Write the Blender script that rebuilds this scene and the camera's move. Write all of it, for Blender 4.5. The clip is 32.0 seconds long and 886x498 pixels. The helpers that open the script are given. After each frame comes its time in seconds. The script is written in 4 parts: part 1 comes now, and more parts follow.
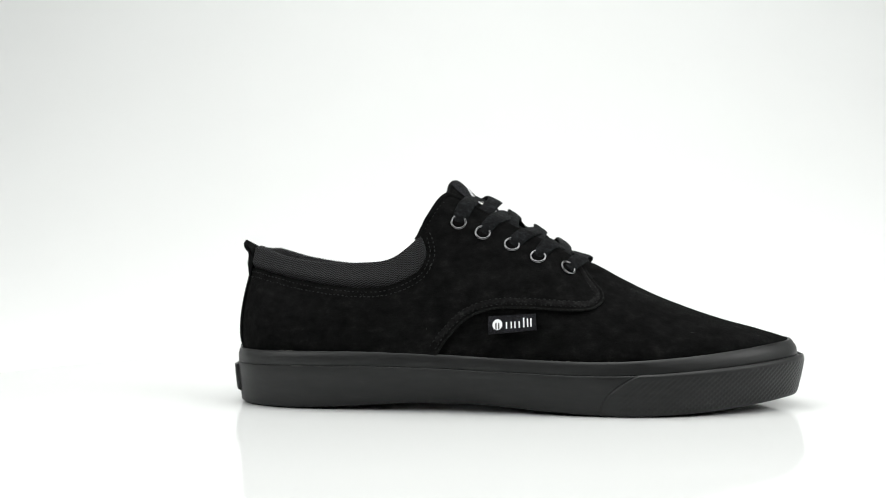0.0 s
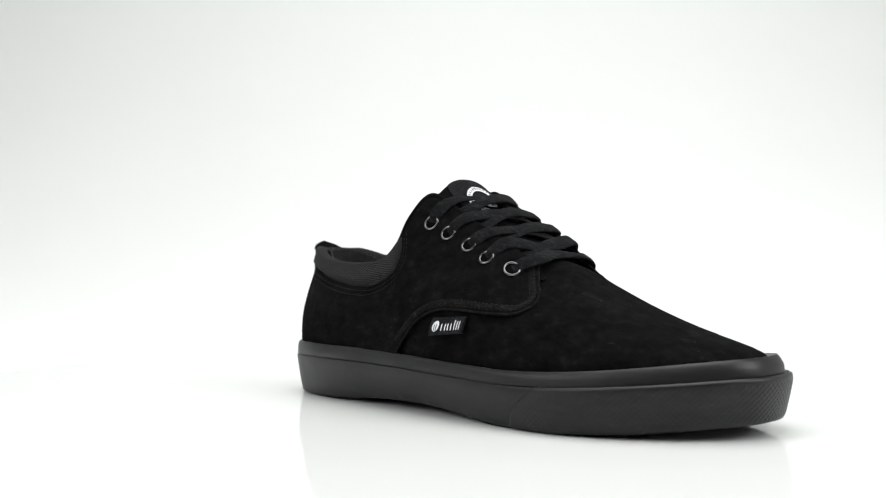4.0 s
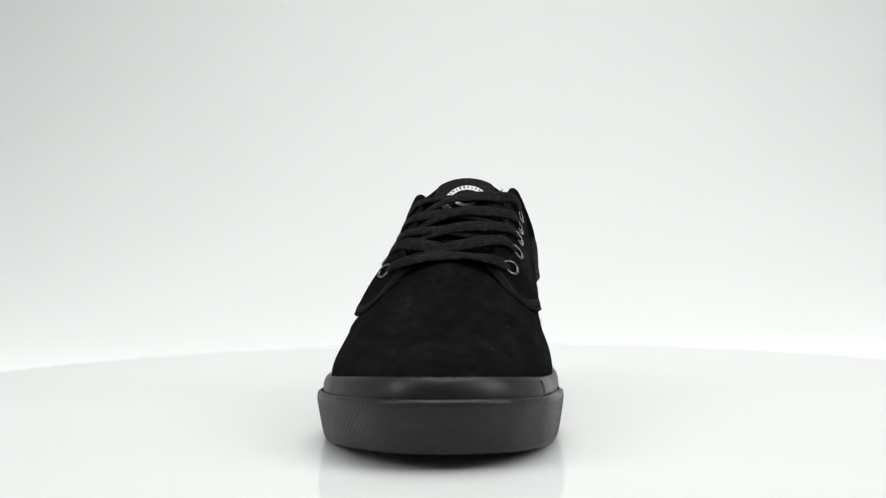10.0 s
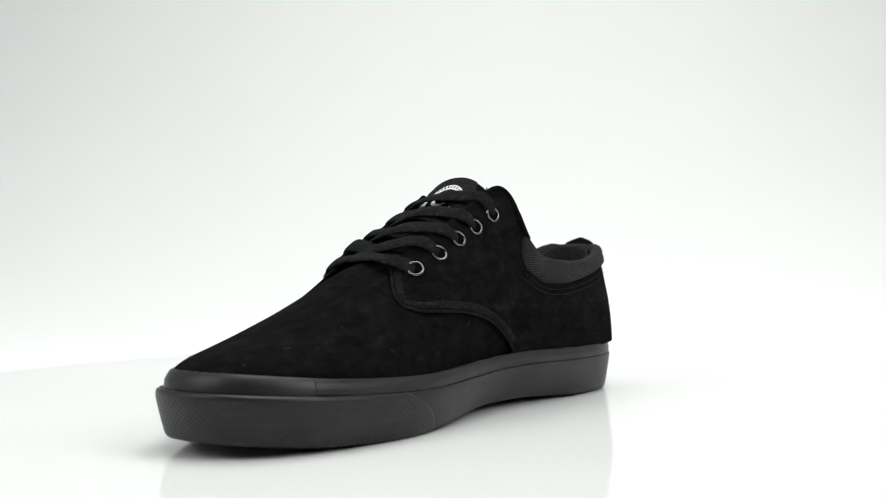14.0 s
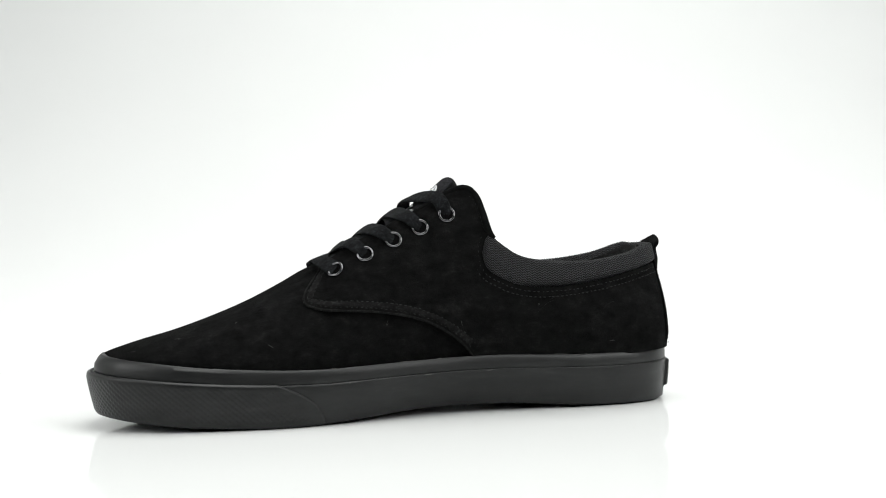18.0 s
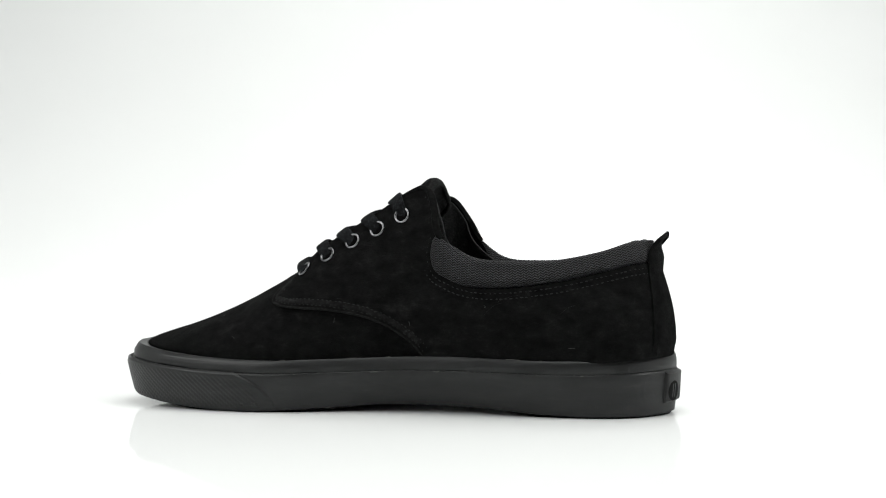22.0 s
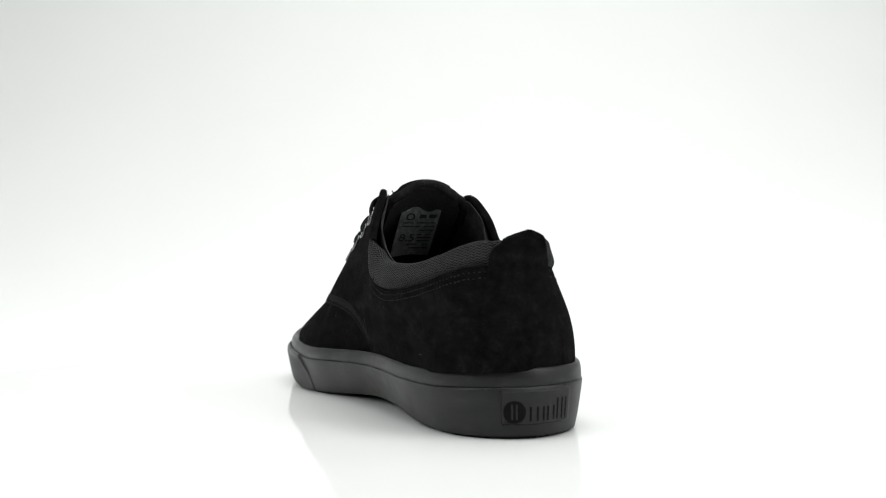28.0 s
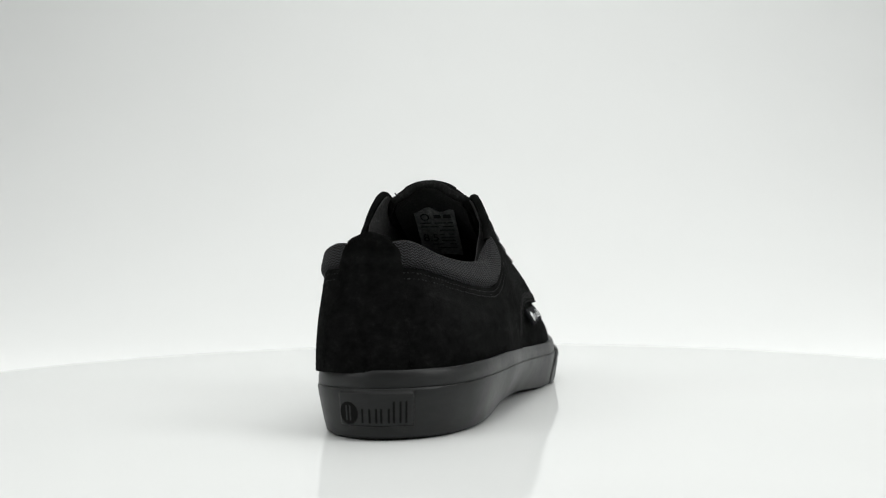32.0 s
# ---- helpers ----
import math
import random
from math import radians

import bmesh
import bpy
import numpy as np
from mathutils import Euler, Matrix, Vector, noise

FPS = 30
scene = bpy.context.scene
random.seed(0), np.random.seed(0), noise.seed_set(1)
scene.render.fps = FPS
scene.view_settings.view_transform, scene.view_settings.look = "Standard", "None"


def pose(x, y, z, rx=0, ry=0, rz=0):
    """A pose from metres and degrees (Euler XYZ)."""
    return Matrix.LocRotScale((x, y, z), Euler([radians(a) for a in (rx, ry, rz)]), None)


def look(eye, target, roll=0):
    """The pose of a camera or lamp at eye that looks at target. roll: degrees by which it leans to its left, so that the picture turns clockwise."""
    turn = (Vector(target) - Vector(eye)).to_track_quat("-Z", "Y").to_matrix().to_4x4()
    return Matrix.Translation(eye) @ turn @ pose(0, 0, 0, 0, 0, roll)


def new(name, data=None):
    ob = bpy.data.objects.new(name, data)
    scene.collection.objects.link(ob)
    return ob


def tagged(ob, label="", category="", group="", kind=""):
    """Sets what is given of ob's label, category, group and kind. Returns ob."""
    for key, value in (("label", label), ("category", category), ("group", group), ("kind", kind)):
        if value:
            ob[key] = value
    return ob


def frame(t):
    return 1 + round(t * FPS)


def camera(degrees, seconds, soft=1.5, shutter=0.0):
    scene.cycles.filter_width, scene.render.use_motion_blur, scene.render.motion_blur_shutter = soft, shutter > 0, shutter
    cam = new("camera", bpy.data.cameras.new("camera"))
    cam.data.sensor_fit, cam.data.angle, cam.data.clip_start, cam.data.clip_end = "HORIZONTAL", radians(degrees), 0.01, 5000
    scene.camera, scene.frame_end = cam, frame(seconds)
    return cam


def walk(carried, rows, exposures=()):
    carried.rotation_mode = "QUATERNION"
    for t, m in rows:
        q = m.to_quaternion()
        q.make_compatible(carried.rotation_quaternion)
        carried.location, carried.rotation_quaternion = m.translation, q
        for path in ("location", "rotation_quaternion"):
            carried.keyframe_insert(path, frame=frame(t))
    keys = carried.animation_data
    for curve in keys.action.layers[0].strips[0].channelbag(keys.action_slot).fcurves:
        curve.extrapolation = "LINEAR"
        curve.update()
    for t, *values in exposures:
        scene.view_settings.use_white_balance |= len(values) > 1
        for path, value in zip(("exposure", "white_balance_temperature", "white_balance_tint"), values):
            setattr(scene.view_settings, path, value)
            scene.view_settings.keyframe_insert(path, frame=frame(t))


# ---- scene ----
# The turntable's axis is the world's z axis; the disc's top is just above z = 0.
EYE = (-0.0025, -0.5406, 0.0769)
cam = camera(46.7, 32.0, soft=1.0)
cam.data.dof.use_dof = True
cam.data.dof.focus_distance, cam.data.dof.aperture_fstop = 0.495, 11.0
CAM_POSE = Matrix.Translation(EYE) @ pose(0, 0, 0, 90.51, 0, 0) @ pose(0, 0, 0, 0, 0, -0.758)
walk(cam, [(0.0, CAM_POSE), (32.0, CAM_POSE)],
     exposures=[(0.0, -0.04), (3.0, -0.045), (6.0, -0.09), (7.5, -0.19), (9.0, -0.30), (10.0, -0.30), (12.0, -0.28), (14.0, -0.15),
                (17.0, -0.02), (19.0, 0.04), (25.0, 0.06), (28.0, -0.04), (29.0, -0.20), (29.5, -0.27), (30.5, -0.34), (32.0, -0.38)])
# turn of the table in degrees, from above, by the second
TURN = [(0.0, -11.32), (4.0, -45.77), (8.0, -80.16), (12.0, -114.33), (16.0, -148.52),
        (20.0, -182.45), (24.0, -215.75), (28.0, -249.60), (32.0, -283.50)]

# ---- light ----
world = bpy.data.worlds.new("studio_dark")
scene.world = world
world.use_nodes = True
world.node_tree.nodes["Background"].inputs[0].default_value = (0.8, 0.85, 0.83, 1)
world.node_tree.nodes["Background"].inputs[1].default_value = 0.1


def softbox(name, eye, target, sx, sy, watts):
    lamp = bpy.data.lights.new(name, "AREA")
    lamp.shape, lamp.size, lamp.size_y, lamp.energy = "RECTANGLE", sx, sy, watts
    lamp.color = (0.988, 1.0, 0.982)
    ob = new(name, lamp)
    ob.matrix_world = look(eye, target)
    return ob


softbox("softbox_top", (0.10, -0.05, 1.3), (0.06, 0.03, 0), 1.05, 1.15, 15.0)
softbox("softbox_side", (-1.2, -0.62, 0.95), (0, 0.1, 0.0), 0.8, 0.9, 9.8)
# added fill lamp, only there to lift the backdrop's brightness
softbox("backdrop_fill", (0.25, 0.75, 1.7), (0.15, 1.9, 0.6), 1.4, 0.6, 8.7)
softbox("softbox_side", (1.2, -0.62, 0.95), (0, 0.1, 0.0), 0.8, 0.9, 13.6)


# ---- materials ----
def material(name, base, rough, metal=0.0, spec=0.5):
    m = bpy.data.materials.new(name)
    m.use_nodes = True
    b = m.node_tree.nodes["Principled BSDF"]
    b.inputs["Base Color"].default_value = (*base, 1)
    b.inputs["Roughness"].default_value = rough
    b.inputs["Metallic"].default_value = metal
    b.inputs["Specular IOR Level"].default_value = spec
    return m


def node(m, kind, **values):
    n = m.node_tree.nodes.new(kind)
    for key, value in values.items():
        if key in n.inputs:
            n.inputs[key].default_value = value
    return n


def link(m, a, b):
    m.node_tree.links.new(a, b)


def bsdf(m):
    return m.node_tree.nodes["Principled BSDF"]


def noise_of(m, scale, detail=4.0, rough=0.55, stretch=None):
    tc = node(m, "ShaderNodeTexCoord")
    n = node(m, "ShaderNodeTexNoise", Scale=scale, Detail=detail, Roughness=rough)
    if stretch:
        mp = node(m, "ShaderNodeMapping", Scale=stretch)
        link(m, tc.outputs["Object"], mp.inputs["Vector"])
        link(m, mp.outputs["Vector"], n.inputs["Vector"])
    else:
        link(m, tc.outputs["Object"], n.inputs["Vector"])
    return n.outputs["Fac"]


def ramp(m, fac, stops):
    r = node(m, "ShaderNodeValToRGB")
    e = r.color_ramp.elements
    while len(e) < len(stops):
        e.new(0.5)
    for k, (at, col) in enumerate(stops):
        e[k].position = at
        e[k].color = (*col, 1) if isinstance(col, tuple) else (col, col, col, 1)
    link(m, fac, r.inputs["Fac"])
    return r.outputs["Color"]


def bump(m, heights, strength=0.4, distance=0.0004):
    """Stack bump heights on the shader's normal."""
    last = None
    for h, st, di in heights:
        b = node(m, "ShaderNodeBump", Strength=st, Distance=di)
        link(m, h, b.inputs["Height"])
        if last:
            link(m, last, b.inputs["Normal"])
        last = b.outputs["Normal"]
    link(m, last, bsdf(m).inputs["Normal"])


def suede():
    m = material("black_suede", (0.006, 0.006, 0.006), 1.0, spec=0.02)
    big = noise_of(m, 170, 8, 0.76, (0.8, 1.0, 1.2))
    fine = noise_of(m, 1500, 3, 0.7)
    grain = ramp(m, big, [(0.36, (0.0028, 0.0030, 0.0029)), (0.56, (0.0060, 0.0062, 0.0061)), (0.74, (0.0140, 0.0138, 0.0134))])
    # brushed nap: cloudy paler patches that catch the light at a slant
    nap = noise_of(m, 38, 6, 0.72, (0.6, 1.0, 1.3))
    mix = node(m, "ShaderNodeMix")
    mix.data_type, mix.blend_type = "RGBA", "ADD"
    link(m, ramp(m, nap, [(0.50, 0.0), (0.72, 0.45)]), mix.inputs[0])
    link(m, grain, mix.inputs[6])
    link(m, grain, mix.inputs[7])
    link(m, mix.outputs[2], bsdf(m).inputs["Base Color"])
    link(m, ramp(m, nap, [(0.40, 0.0), (0.62, 0.012), (0.78, 0.035)]), bsdf(m).inputs["Sheen Weight"])
    bsdf(m).inputs["Sheen Roughness"].default_value = 0.4
    bump(m, [(fine, 0.8, 0.0005), (big, 0.3, 0.0012)])
    return m


def rubber(name, base, rough):
    m = material(name, base, rough, spec=0.32)
    big, mid, fine = noise_of(m, 22, 5, 0.65), noise_of(m, 140, 5, 0.7, (0.35, 0.35, 1.6)), noise_of(m, 1100, 2, 0.6)
    lo = tuple(c * 0.65 for c in base)
    hi = tuple(c * 1.35 for c in base)
    worn = tuple(c * 2.6 for c in base)
    link(m, ramp(m, mid, [(0.28, lo), (0.62, hi), (0.80, worn)]), bsdf(m).inputs["Base Color"])
    link(m, ramp(m, big, [(0.3, rough - 0.08), (0.7, rough + 0.12)]), bsdf(m).inputs["Roughness"])
    bump(m, [(fine, 0.16, 0.0002), (mid, 0.10, 0.0008), (big, 0.14, 0.0015)])
    return m


def tread_rubber():
    """Black rubber with small moulded studs; shade between them is painted into the colour."""
    m = material("black_rubber", (0.006, 0.0058, 0.0055), 0.5, spec=0.3)
    tc = node(m, "ShaderNodeTexCoord")
    studs = node(m, "ShaderNodeTexVoronoi", Scale=330.0, Randomness=0.15)
    link(m, tc.outputs["Object"], studs.inputs["Vector"])
    link(m, ramp(m, studs.outputs["Distance"], [(0.2, (0.016, 0.0150, 0.014)), (0.55, (0.003, 0.003, 0.003))]), bsdf(m).inputs["Base Color"])
    bump(m, [(studs.outputs["Distance"], 1.0, 0.002)])
    return m


def woven(name, base, scale):
    """Cloth whose herringbone relief follows the mesh's own uv, in metres."""
    m = material(name, base, 0.8, spec=0.25)
    uv = node(m, "ShaderNodeUVMap")
    sep = node(m, "ShaderNodeSeparateXYZ")
    link(m, uv.outputs["UV"], sep.inputs[0])

    def calc(op, a, b=None):
        n = node(m, "ShaderNodeMath")
        n.operation = op
        for k, x in enumerate((a, b)):
            if x is None:
                continue
            if isinstance(x, (int, float)):
                n.inputs[k].default_value = x
            else:
                link(m, x, n.inputs[k])
        return n.outputs[0]
    u, v = calc("MULTIPLY", sep.outputs[0], scale), calc("MULTIPLY", sep.outputs[1], scale)
    # chevrons: slanted ribs that turn at each column, with a dark gap between the columns
    ping = calc("PINGPONG", calc("MULTIPLY", u, 0.9), 1.0)
    wave = calc("SINE", calc("MULTIPLY", calc("ADD", v, calc("MULTIPLY", ping, 0.75)), 6.2832))
    cols = calc("ABSOLUTE", calc("SINE", calc("MULTIPLY", calc("MULTIPLY", u, 0.9), 3.1416)))
    fuzz = noise_of(m, 900, 3, 0.7)
    h = calc("ADD", calc("MULTIPLY", wave, 0.75), calc("ADD", calc("MULTIPLY", cols, 0.45), calc("MULTIPLY", fuzz, 0.8)))
    # colour follows the relief, so shade between the ribs is painted in
    link(m, ramp(m, calc("MULTIPLY", calc("ADD", h, 0.4), 0.48), [(0.40, tuple(c * 0.04 for c in base)), (0.74, tuple(c * 3.3 for c in base))]), bsdf(m).inputs["Base Color"])
    bump(m, [(h, 1.0, 0.0010)])
    return m


def cloth(name, base, scale=900, nap=1.0):
    m = material(name, base, 0.95, spec=0.12)
    f = noise_of(m, scale, 4, 0.75)
    big = noise_of(m, 160, 3, 0.6)
    mix = node(m, "ShaderNodeMath")
    mix.operation = "MULTIPLY_ADD"
    link(m, f, mix.inputs[0])
    mix.inputs[1].default_value = 0.75
    half = node(m, "ShaderNodeMath")
    half.operation = "MULTIPLY"
    link(m, big, half.inputs[0])
    half.inputs[1].default_value = 0.25
    link(m, half.outputs[0], mix.inputs[2])
    link(m, ramp(m, mix.outputs[0], [(0.36, tuple(c * (1 - 0.7 * nap) for c in base)), (0.52, base), (0.68, tuple(c * (1 + 2.2 * nap) for c in base))]), bsdf(m).inputs["Base Color"])
    bump(m, [(f, 0.9, 0.0007)])
    return m


def white_paint(name, base, rough, spec, bumpy):
    m = material(name, base, rough, spec=spec)
    big = noise_of(m, 3.0, 3, 0.5)
    link(m, ramp(m, big, [(0.3, tuple(c * 0.985 for c in base)), (0.7, base)]), bsdf(m).inputs["Base Color"])
    if bumpy:
        bump(m, [(noise_of(m, 350, 2, 0.5), bumpy, 0.0003)])
    return m


SUEDE = suede()
RUBBER = rubber("charcoal_rubber", (0.0088, 0.0093, 0.0094), 0.38)
RUBBER_DARK = tread_rubber()
MESHCLOTH = woven("black_herringbone_mesh", (0.0145, 0.0145, 0.0158), 840)
# black cloth made paler: the interior's haze is put into its colour
LINING = cloth("hazed_black_lining", (0.034, 0.034, 0.034), 900, 0.45)
LACE = cloth("black_cotton_lace", (0.0062, 0.0069, 0.0075), 480, 1.0)
SATIN = cloth("dark_satin", (0.012, 0.012, 0.014), 1500)
THREAD = material("black_thread", (0.0088, 0.0088, 0.0088), 0.8, spec=0.2)
WELT = cloth("rubbed_suede", (0.0060, 0.0061, 0.0060), 500)
RAW = cloth("raw_suede_edge", (0.0056, 0.0057, 0.0055), 700)
METAL = material("gunmetal", (0.13, 0.13, 0.135), 0.06, 1.0)
bump(METAL, [(noise_of(METAL, 500, 1, 0.5), 0.12, 0.0006)])
WHITE_THREAD = material("white_thread", (0.78, 0.79, 0.8), 0.75)
GREY_LABEL = cloth("grey_label", (0.15, 0.155, 0.155), 700, 0.5)
# the same haze, weaker, in the colour under the tongue
TONGUE_LINING = cloth("hazed_tongue_lining", (0.017, 0.017, 0.017), 900, 0.45)
LINT = material("grey_lint", (0.05, 0.05, 0.048), 0.9, spec=0.1)
SCUFF = cloth("rubbed_nap", (0.013, 0.013, 0.0127), 900)
GLUE = material("dried_glue", (0.085, 0.085, 0.08), 0.6, spec=0.3)
# darker copy of the rubber, for shade in the heel plate's engraving
RECESS_SHADE = material("recess_shade_rubber", (0.0050, 0.0050, 0.0050), 0.8, spec=0.1)
# printed marks, and the painted shade inside the eyelets
INK_AND_SHADE = material("black_ink_and_shade", (0.004, 0.004, 0.004), 1.0, spec=0.0)
FADED_INK = material("faded_ink", (0.026, 0.027, 0.027), 1.0, spec=0.0)
ACRYLIC = white_paint("white_acrylic", (0.755, 0.765, 0.76), 0.065, 0.06, 0.0)
SWEEP = white_paint("white_backdrop", (0.82, 0.83, 0.825), 0.9, 0.0, 0.0)
WALLDARK = white_paint("dark_wall", (0.12, 0.12, 0.122), 0.9, 0.2, 0.1)
WALLWHITE = white_paint("white_wall", (0.55, 0.55, 0.55), 0.9, 0.2, 0.1)

# ---- mesh helpers (shoe meshes are given in millimetres) ----
MM = 0.001


def mesh_ob(name, verts, faces, mat, parent=None, label="", scale=MM, smooth=True, uvs=None):
    me = bpy.data.meshes.new(name)
    me.from_pydata([tuple(float(c) * scale for c in v) for v in verts], [], faces)
    me.materials.append(mat)
    if uvs is not None:
        layer = me.uv_layers.new(name="UVMap")
        for loop in me.loops:
            layer.data[loop.index].uv = uvs[loop.vertex_index]
    bm = bmesh.new()
    bm.from_mesh(me)
    bmesh.ops.recalc_face_normals(bm, faces=bm.faces)
    bm.to_mesh(me)
    bm.free()
    if smooth:
        me.polygons.foreach_set("use_smooth", [True] * len(me.polygons))
        me.set_sharp_from_angle(angle=radians(38))
    ob = new(name, me)
    if parent:
        ob.parent = parent
    if label:
        tagged(ob, label)
    return ob


def grid_faces(m, n, base=0, close=False, flip=False):
    out = []
    for i in range(m - 1 + (1 if close else 0)):
        for j in range(n - 1):
            a, b = base + i * n + j, base + ((i + 1) % m) * n + j
            out.append((a, a + 1, b + 1, b) if flip else (a, b, b + 1, a + 1))
    return out


def normals_of(g):
    du = np.gradient(g, axis=0)
    dv = np.gradient(g, axis=1)
    n = np.cross(du, dv)
    return n / np.maximum(np.linalg.norm(n, axis=2, keepdims=True), 1e-9)


def shell(name, g, thick, mat, parent, label="", uv=None):
    """A sheet g (m x n x 3) with thickness to its inner side and closed rims."""
    m, n, _ = g.shape
    inner = g - normals_of(g) * thick
    verts = np.concatenate([g.reshape(-1, 3), inner.reshape(-1, 3)])
    o = m * n
    faces = grid_faces(m, n) + grid_faces(m, n, o, flip=True)
    for i in range(m - 1):
        for j in (0, n - 1):
            a, b = i * n + j, (i + 1) * n + j
            faces.append((a, b, b + o, a + o))
    for j in range(n - 1):
        for i in (0, m - 1):
            a, b = i * n + j, i * n + j + 1
            faces.append((a, b, b + o, a + o))
    uvs = None
    if uv is not None:
        uvs = np.concatenate([uv.reshape(-1, 2)] * 2)
    return mesh_ob(name, verts, faces, mat, parent, label, uvs=uvs)


def spline(points, ts):
    """Catmull-Rom through rows of points at the knot numbers ts."""
    p = np.asarray(points, float)
    ts = np.clip(np.asarray(ts, float), 0, len(p) - 1)
    i = np.minimum(ts.astype(int), len(p) - 2)
    u = (ts - i)[..., None]
    g = lambda k: p[np.clip(k, 0, len(p) - 1)]
    a, b, c, d = g(i - 1), g(i), g(i + 1), g(i + 2)
    return 0.5 * (2 * b + (c - a) * u + (2 * a - 5 * b + 4 * c - d) * u ** 2 + (3 * b - a - 3 * c + d) * u ** 3)


def curve_through(points, count):
    """count points at even steps along a spline through the points."""
    dense = spline(points, np.linspace(0, len(points) - 1, 40 * len(points)))
    d = np.concatenate([[0], np.cumsum(np.linalg.norm(np.diff(dense, axis=0), axis=1))])
    at = np.linspace(0, d[-1], count)
    return np.stack([np.interp(at, d, dense[:, k]) for k in range(dense.shape[1])], 1)


def sweep(path, normals, profile):
    """Verts and faces of a closed profile (a along the side, b along the normal) drawn along a path."""
    t = np.gradient(path, axis=0)
    t /= np.linalg.norm(t, axis=1, keepdims=True)
    side = np.cross(t, normals)
    side /= np.linalg.norm(side, axis=1, keepdims=True)
    nn = np.cross(side, t)
    k = len(profile)
    verts = []
    for i in range(len(path)):
        w = profile if not callable(profile) else profile(i / (len(path) - 1))
        for a, b in w:
            verts.append(path[i] + side[i] * a + nn[i] * b)
    faces = [(i * k + j, i * k + (j + 1) % k, (i + 1) * k + (j + 1) % k, (i + 1) * k + j)
             for i in range(len(path) - 1) for j in range(k)]
    e = (len(path) - 1) * k
    faces += [tuple(range(k)), tuple(range(e, e + k))]
    return verts, faces


def empty(name):
    ob = new(name)
    ob.empty_display_size = 0.02
    return ob


# ---- the studio ----
def box_mesh(name, x0, x1, y0, y1, z0, z1, mat):
    v = [(x, y, z) for x in (x0, x1) for y in (y0, y1) for z in (z0, z1)]
    f = [(0, 1, 3, 2), (4, 6, 7, 5), (0, 4, 5, 1), (2, 3, 7, 6), (0, 2, 6, 4), (1, 5, 7, 3)]
    return mesh_ob(name, v, f, mat, scale=1.0, smooth=False)


def backdrop():
    """White sweep: flat table paper that curves up into the back wall."""
    prof = [(-1.9, -0.003)] + [(-1.0, -0.003), (0.0, -0.003), (0.38, -0.003)]
    r = 1.45
    prof += [(0.45 + r * math.sin(a), -0.003 + r * (1 - math.cos(a))) for a in np.linspace(0, math.pi / 2, 40)]
    prof += [(0.45 + r, 1.6), (0.45 + r, 1.9)]
    under = [(y + (0.01 if z > 0.3 else 0), z - 0.01) for y, z in prof]
    verts, n = [], len(prof)
    for x in (-1.6, 1.6):
        verts += [(x, y, z) for y, z in prof] + [(x, y, z) for y, z in under]
    faces = []
    for i in range(n - 1):
        faces.append((i, i + 1, 2 * n + i + 1, 2 * n + i))
        faces.append((n + i, 3 * n + i, 3 * n + i + 1, n + i + 1))
    ob = mesh_ob("backdrop", verts, faces, SWEEP, scale=1.0)
    return tagged(ob, "seamless white paper sweep behind the turntable", "backdrop", kind="structure")


backdrop()
# walls out of view; the south one is darkened to shape fill and reflections
for nm, args in (("wall_west", (-1.65, -1.6, -1.9, 1.95, -0.03, 1.9)), ("wall_east", (1.6, 1.65, -1.9, 1.95, -0.03, 1.9)),
                 ("unseen_south_wall", (-1.65, 1.65, -1.95, -1.9, -0.03, 1.9))):
    dim = nm == "unseen_south_wall"
    tagged(box_mesh(nm, *args, WALLDARK if dim else WALLWHITE), "unseen dark grey wall added behind the camera" if dim else "plain light grey studio wall", "wall", kind="structure")
tagged(box_mesh("ceiling", -1.65, 1.65, -1.95, 1.95, 1.9, 1.95, WALLWHITE), "plain light grey studio ceiling", "ceiling", kind="structure")


def turntable():
    r, h, n, up = 0.365, 0.0027, 160, 0.0009
    prof = [(0.0, up), (0.1, up), (0.2, up), (r - 0.004, up), (r - 0.0015, up), (r - 0.001, up), (r - 0.0004, up - 0.0004), (r, up - 0.001), (r, -h), (r - 0.002, -h), (0.0, -h)]
    verts, faces = [], []
    k = len(prof)
    for i in range(n):
        a = 2 * math.pi * i / n
        verts += [(q * math.cos(a), q * math.sin(a), z) for q, z in prof]
    for i in range(n):
        for j in range(k - 1):
            a, b = i * k + j, ((i + 1) % n) * k + j
            faces.append((a, b, b + 1, a + 1))
    root = empty("turntable")
    ob = mesh_ob("disc", verts, faces, ACRYLIC, root, scale=1.0)
    foot = []
    m = 48
    for i in range(m):
        a = 2 * math.pi * i / m
        foot += [(0.12 * math.cos(a), 0.12 * math.sin(a), z) for z in (-h, -0.00299)]
    ff = [(2 * i, 2 * ((i + 1) % m), 2 * ((i + 1) % m) + 1, 2 * i + 1) for i in range(m)] + [tuple(range(1, 2 * m, 2))]
    mesh_ob("base", foot, ff, ACRYLIC, root, scale=1.0)
    return tagged(root, "round glossy white acrylic turntable disc on white paper", "turntable")


TABLE = turntable()

# ---- the shoe ----
SHOE = tagged(empty("shoe"), "black suede low-top skate shoe with charcoal rubber sole", "shoe")
CY = 8.0  # the shoe's middle line

# sole outline, heel round the outer side to the toe and back on the inner side
OUTER = [(-118.5, 8.5), (-116.5, -4.0), (-109, -17.0), (-96, -27.5), (-75, -35.0), (-45, -38.5), (-10, -40.0), (30, -42.0),
         (70, -44.8), (100.0, -44.7), (126.2, -38.0), (149.5, -26.8), (165.8, -14.2), (175.8, -2.0), (179.4, 11)]
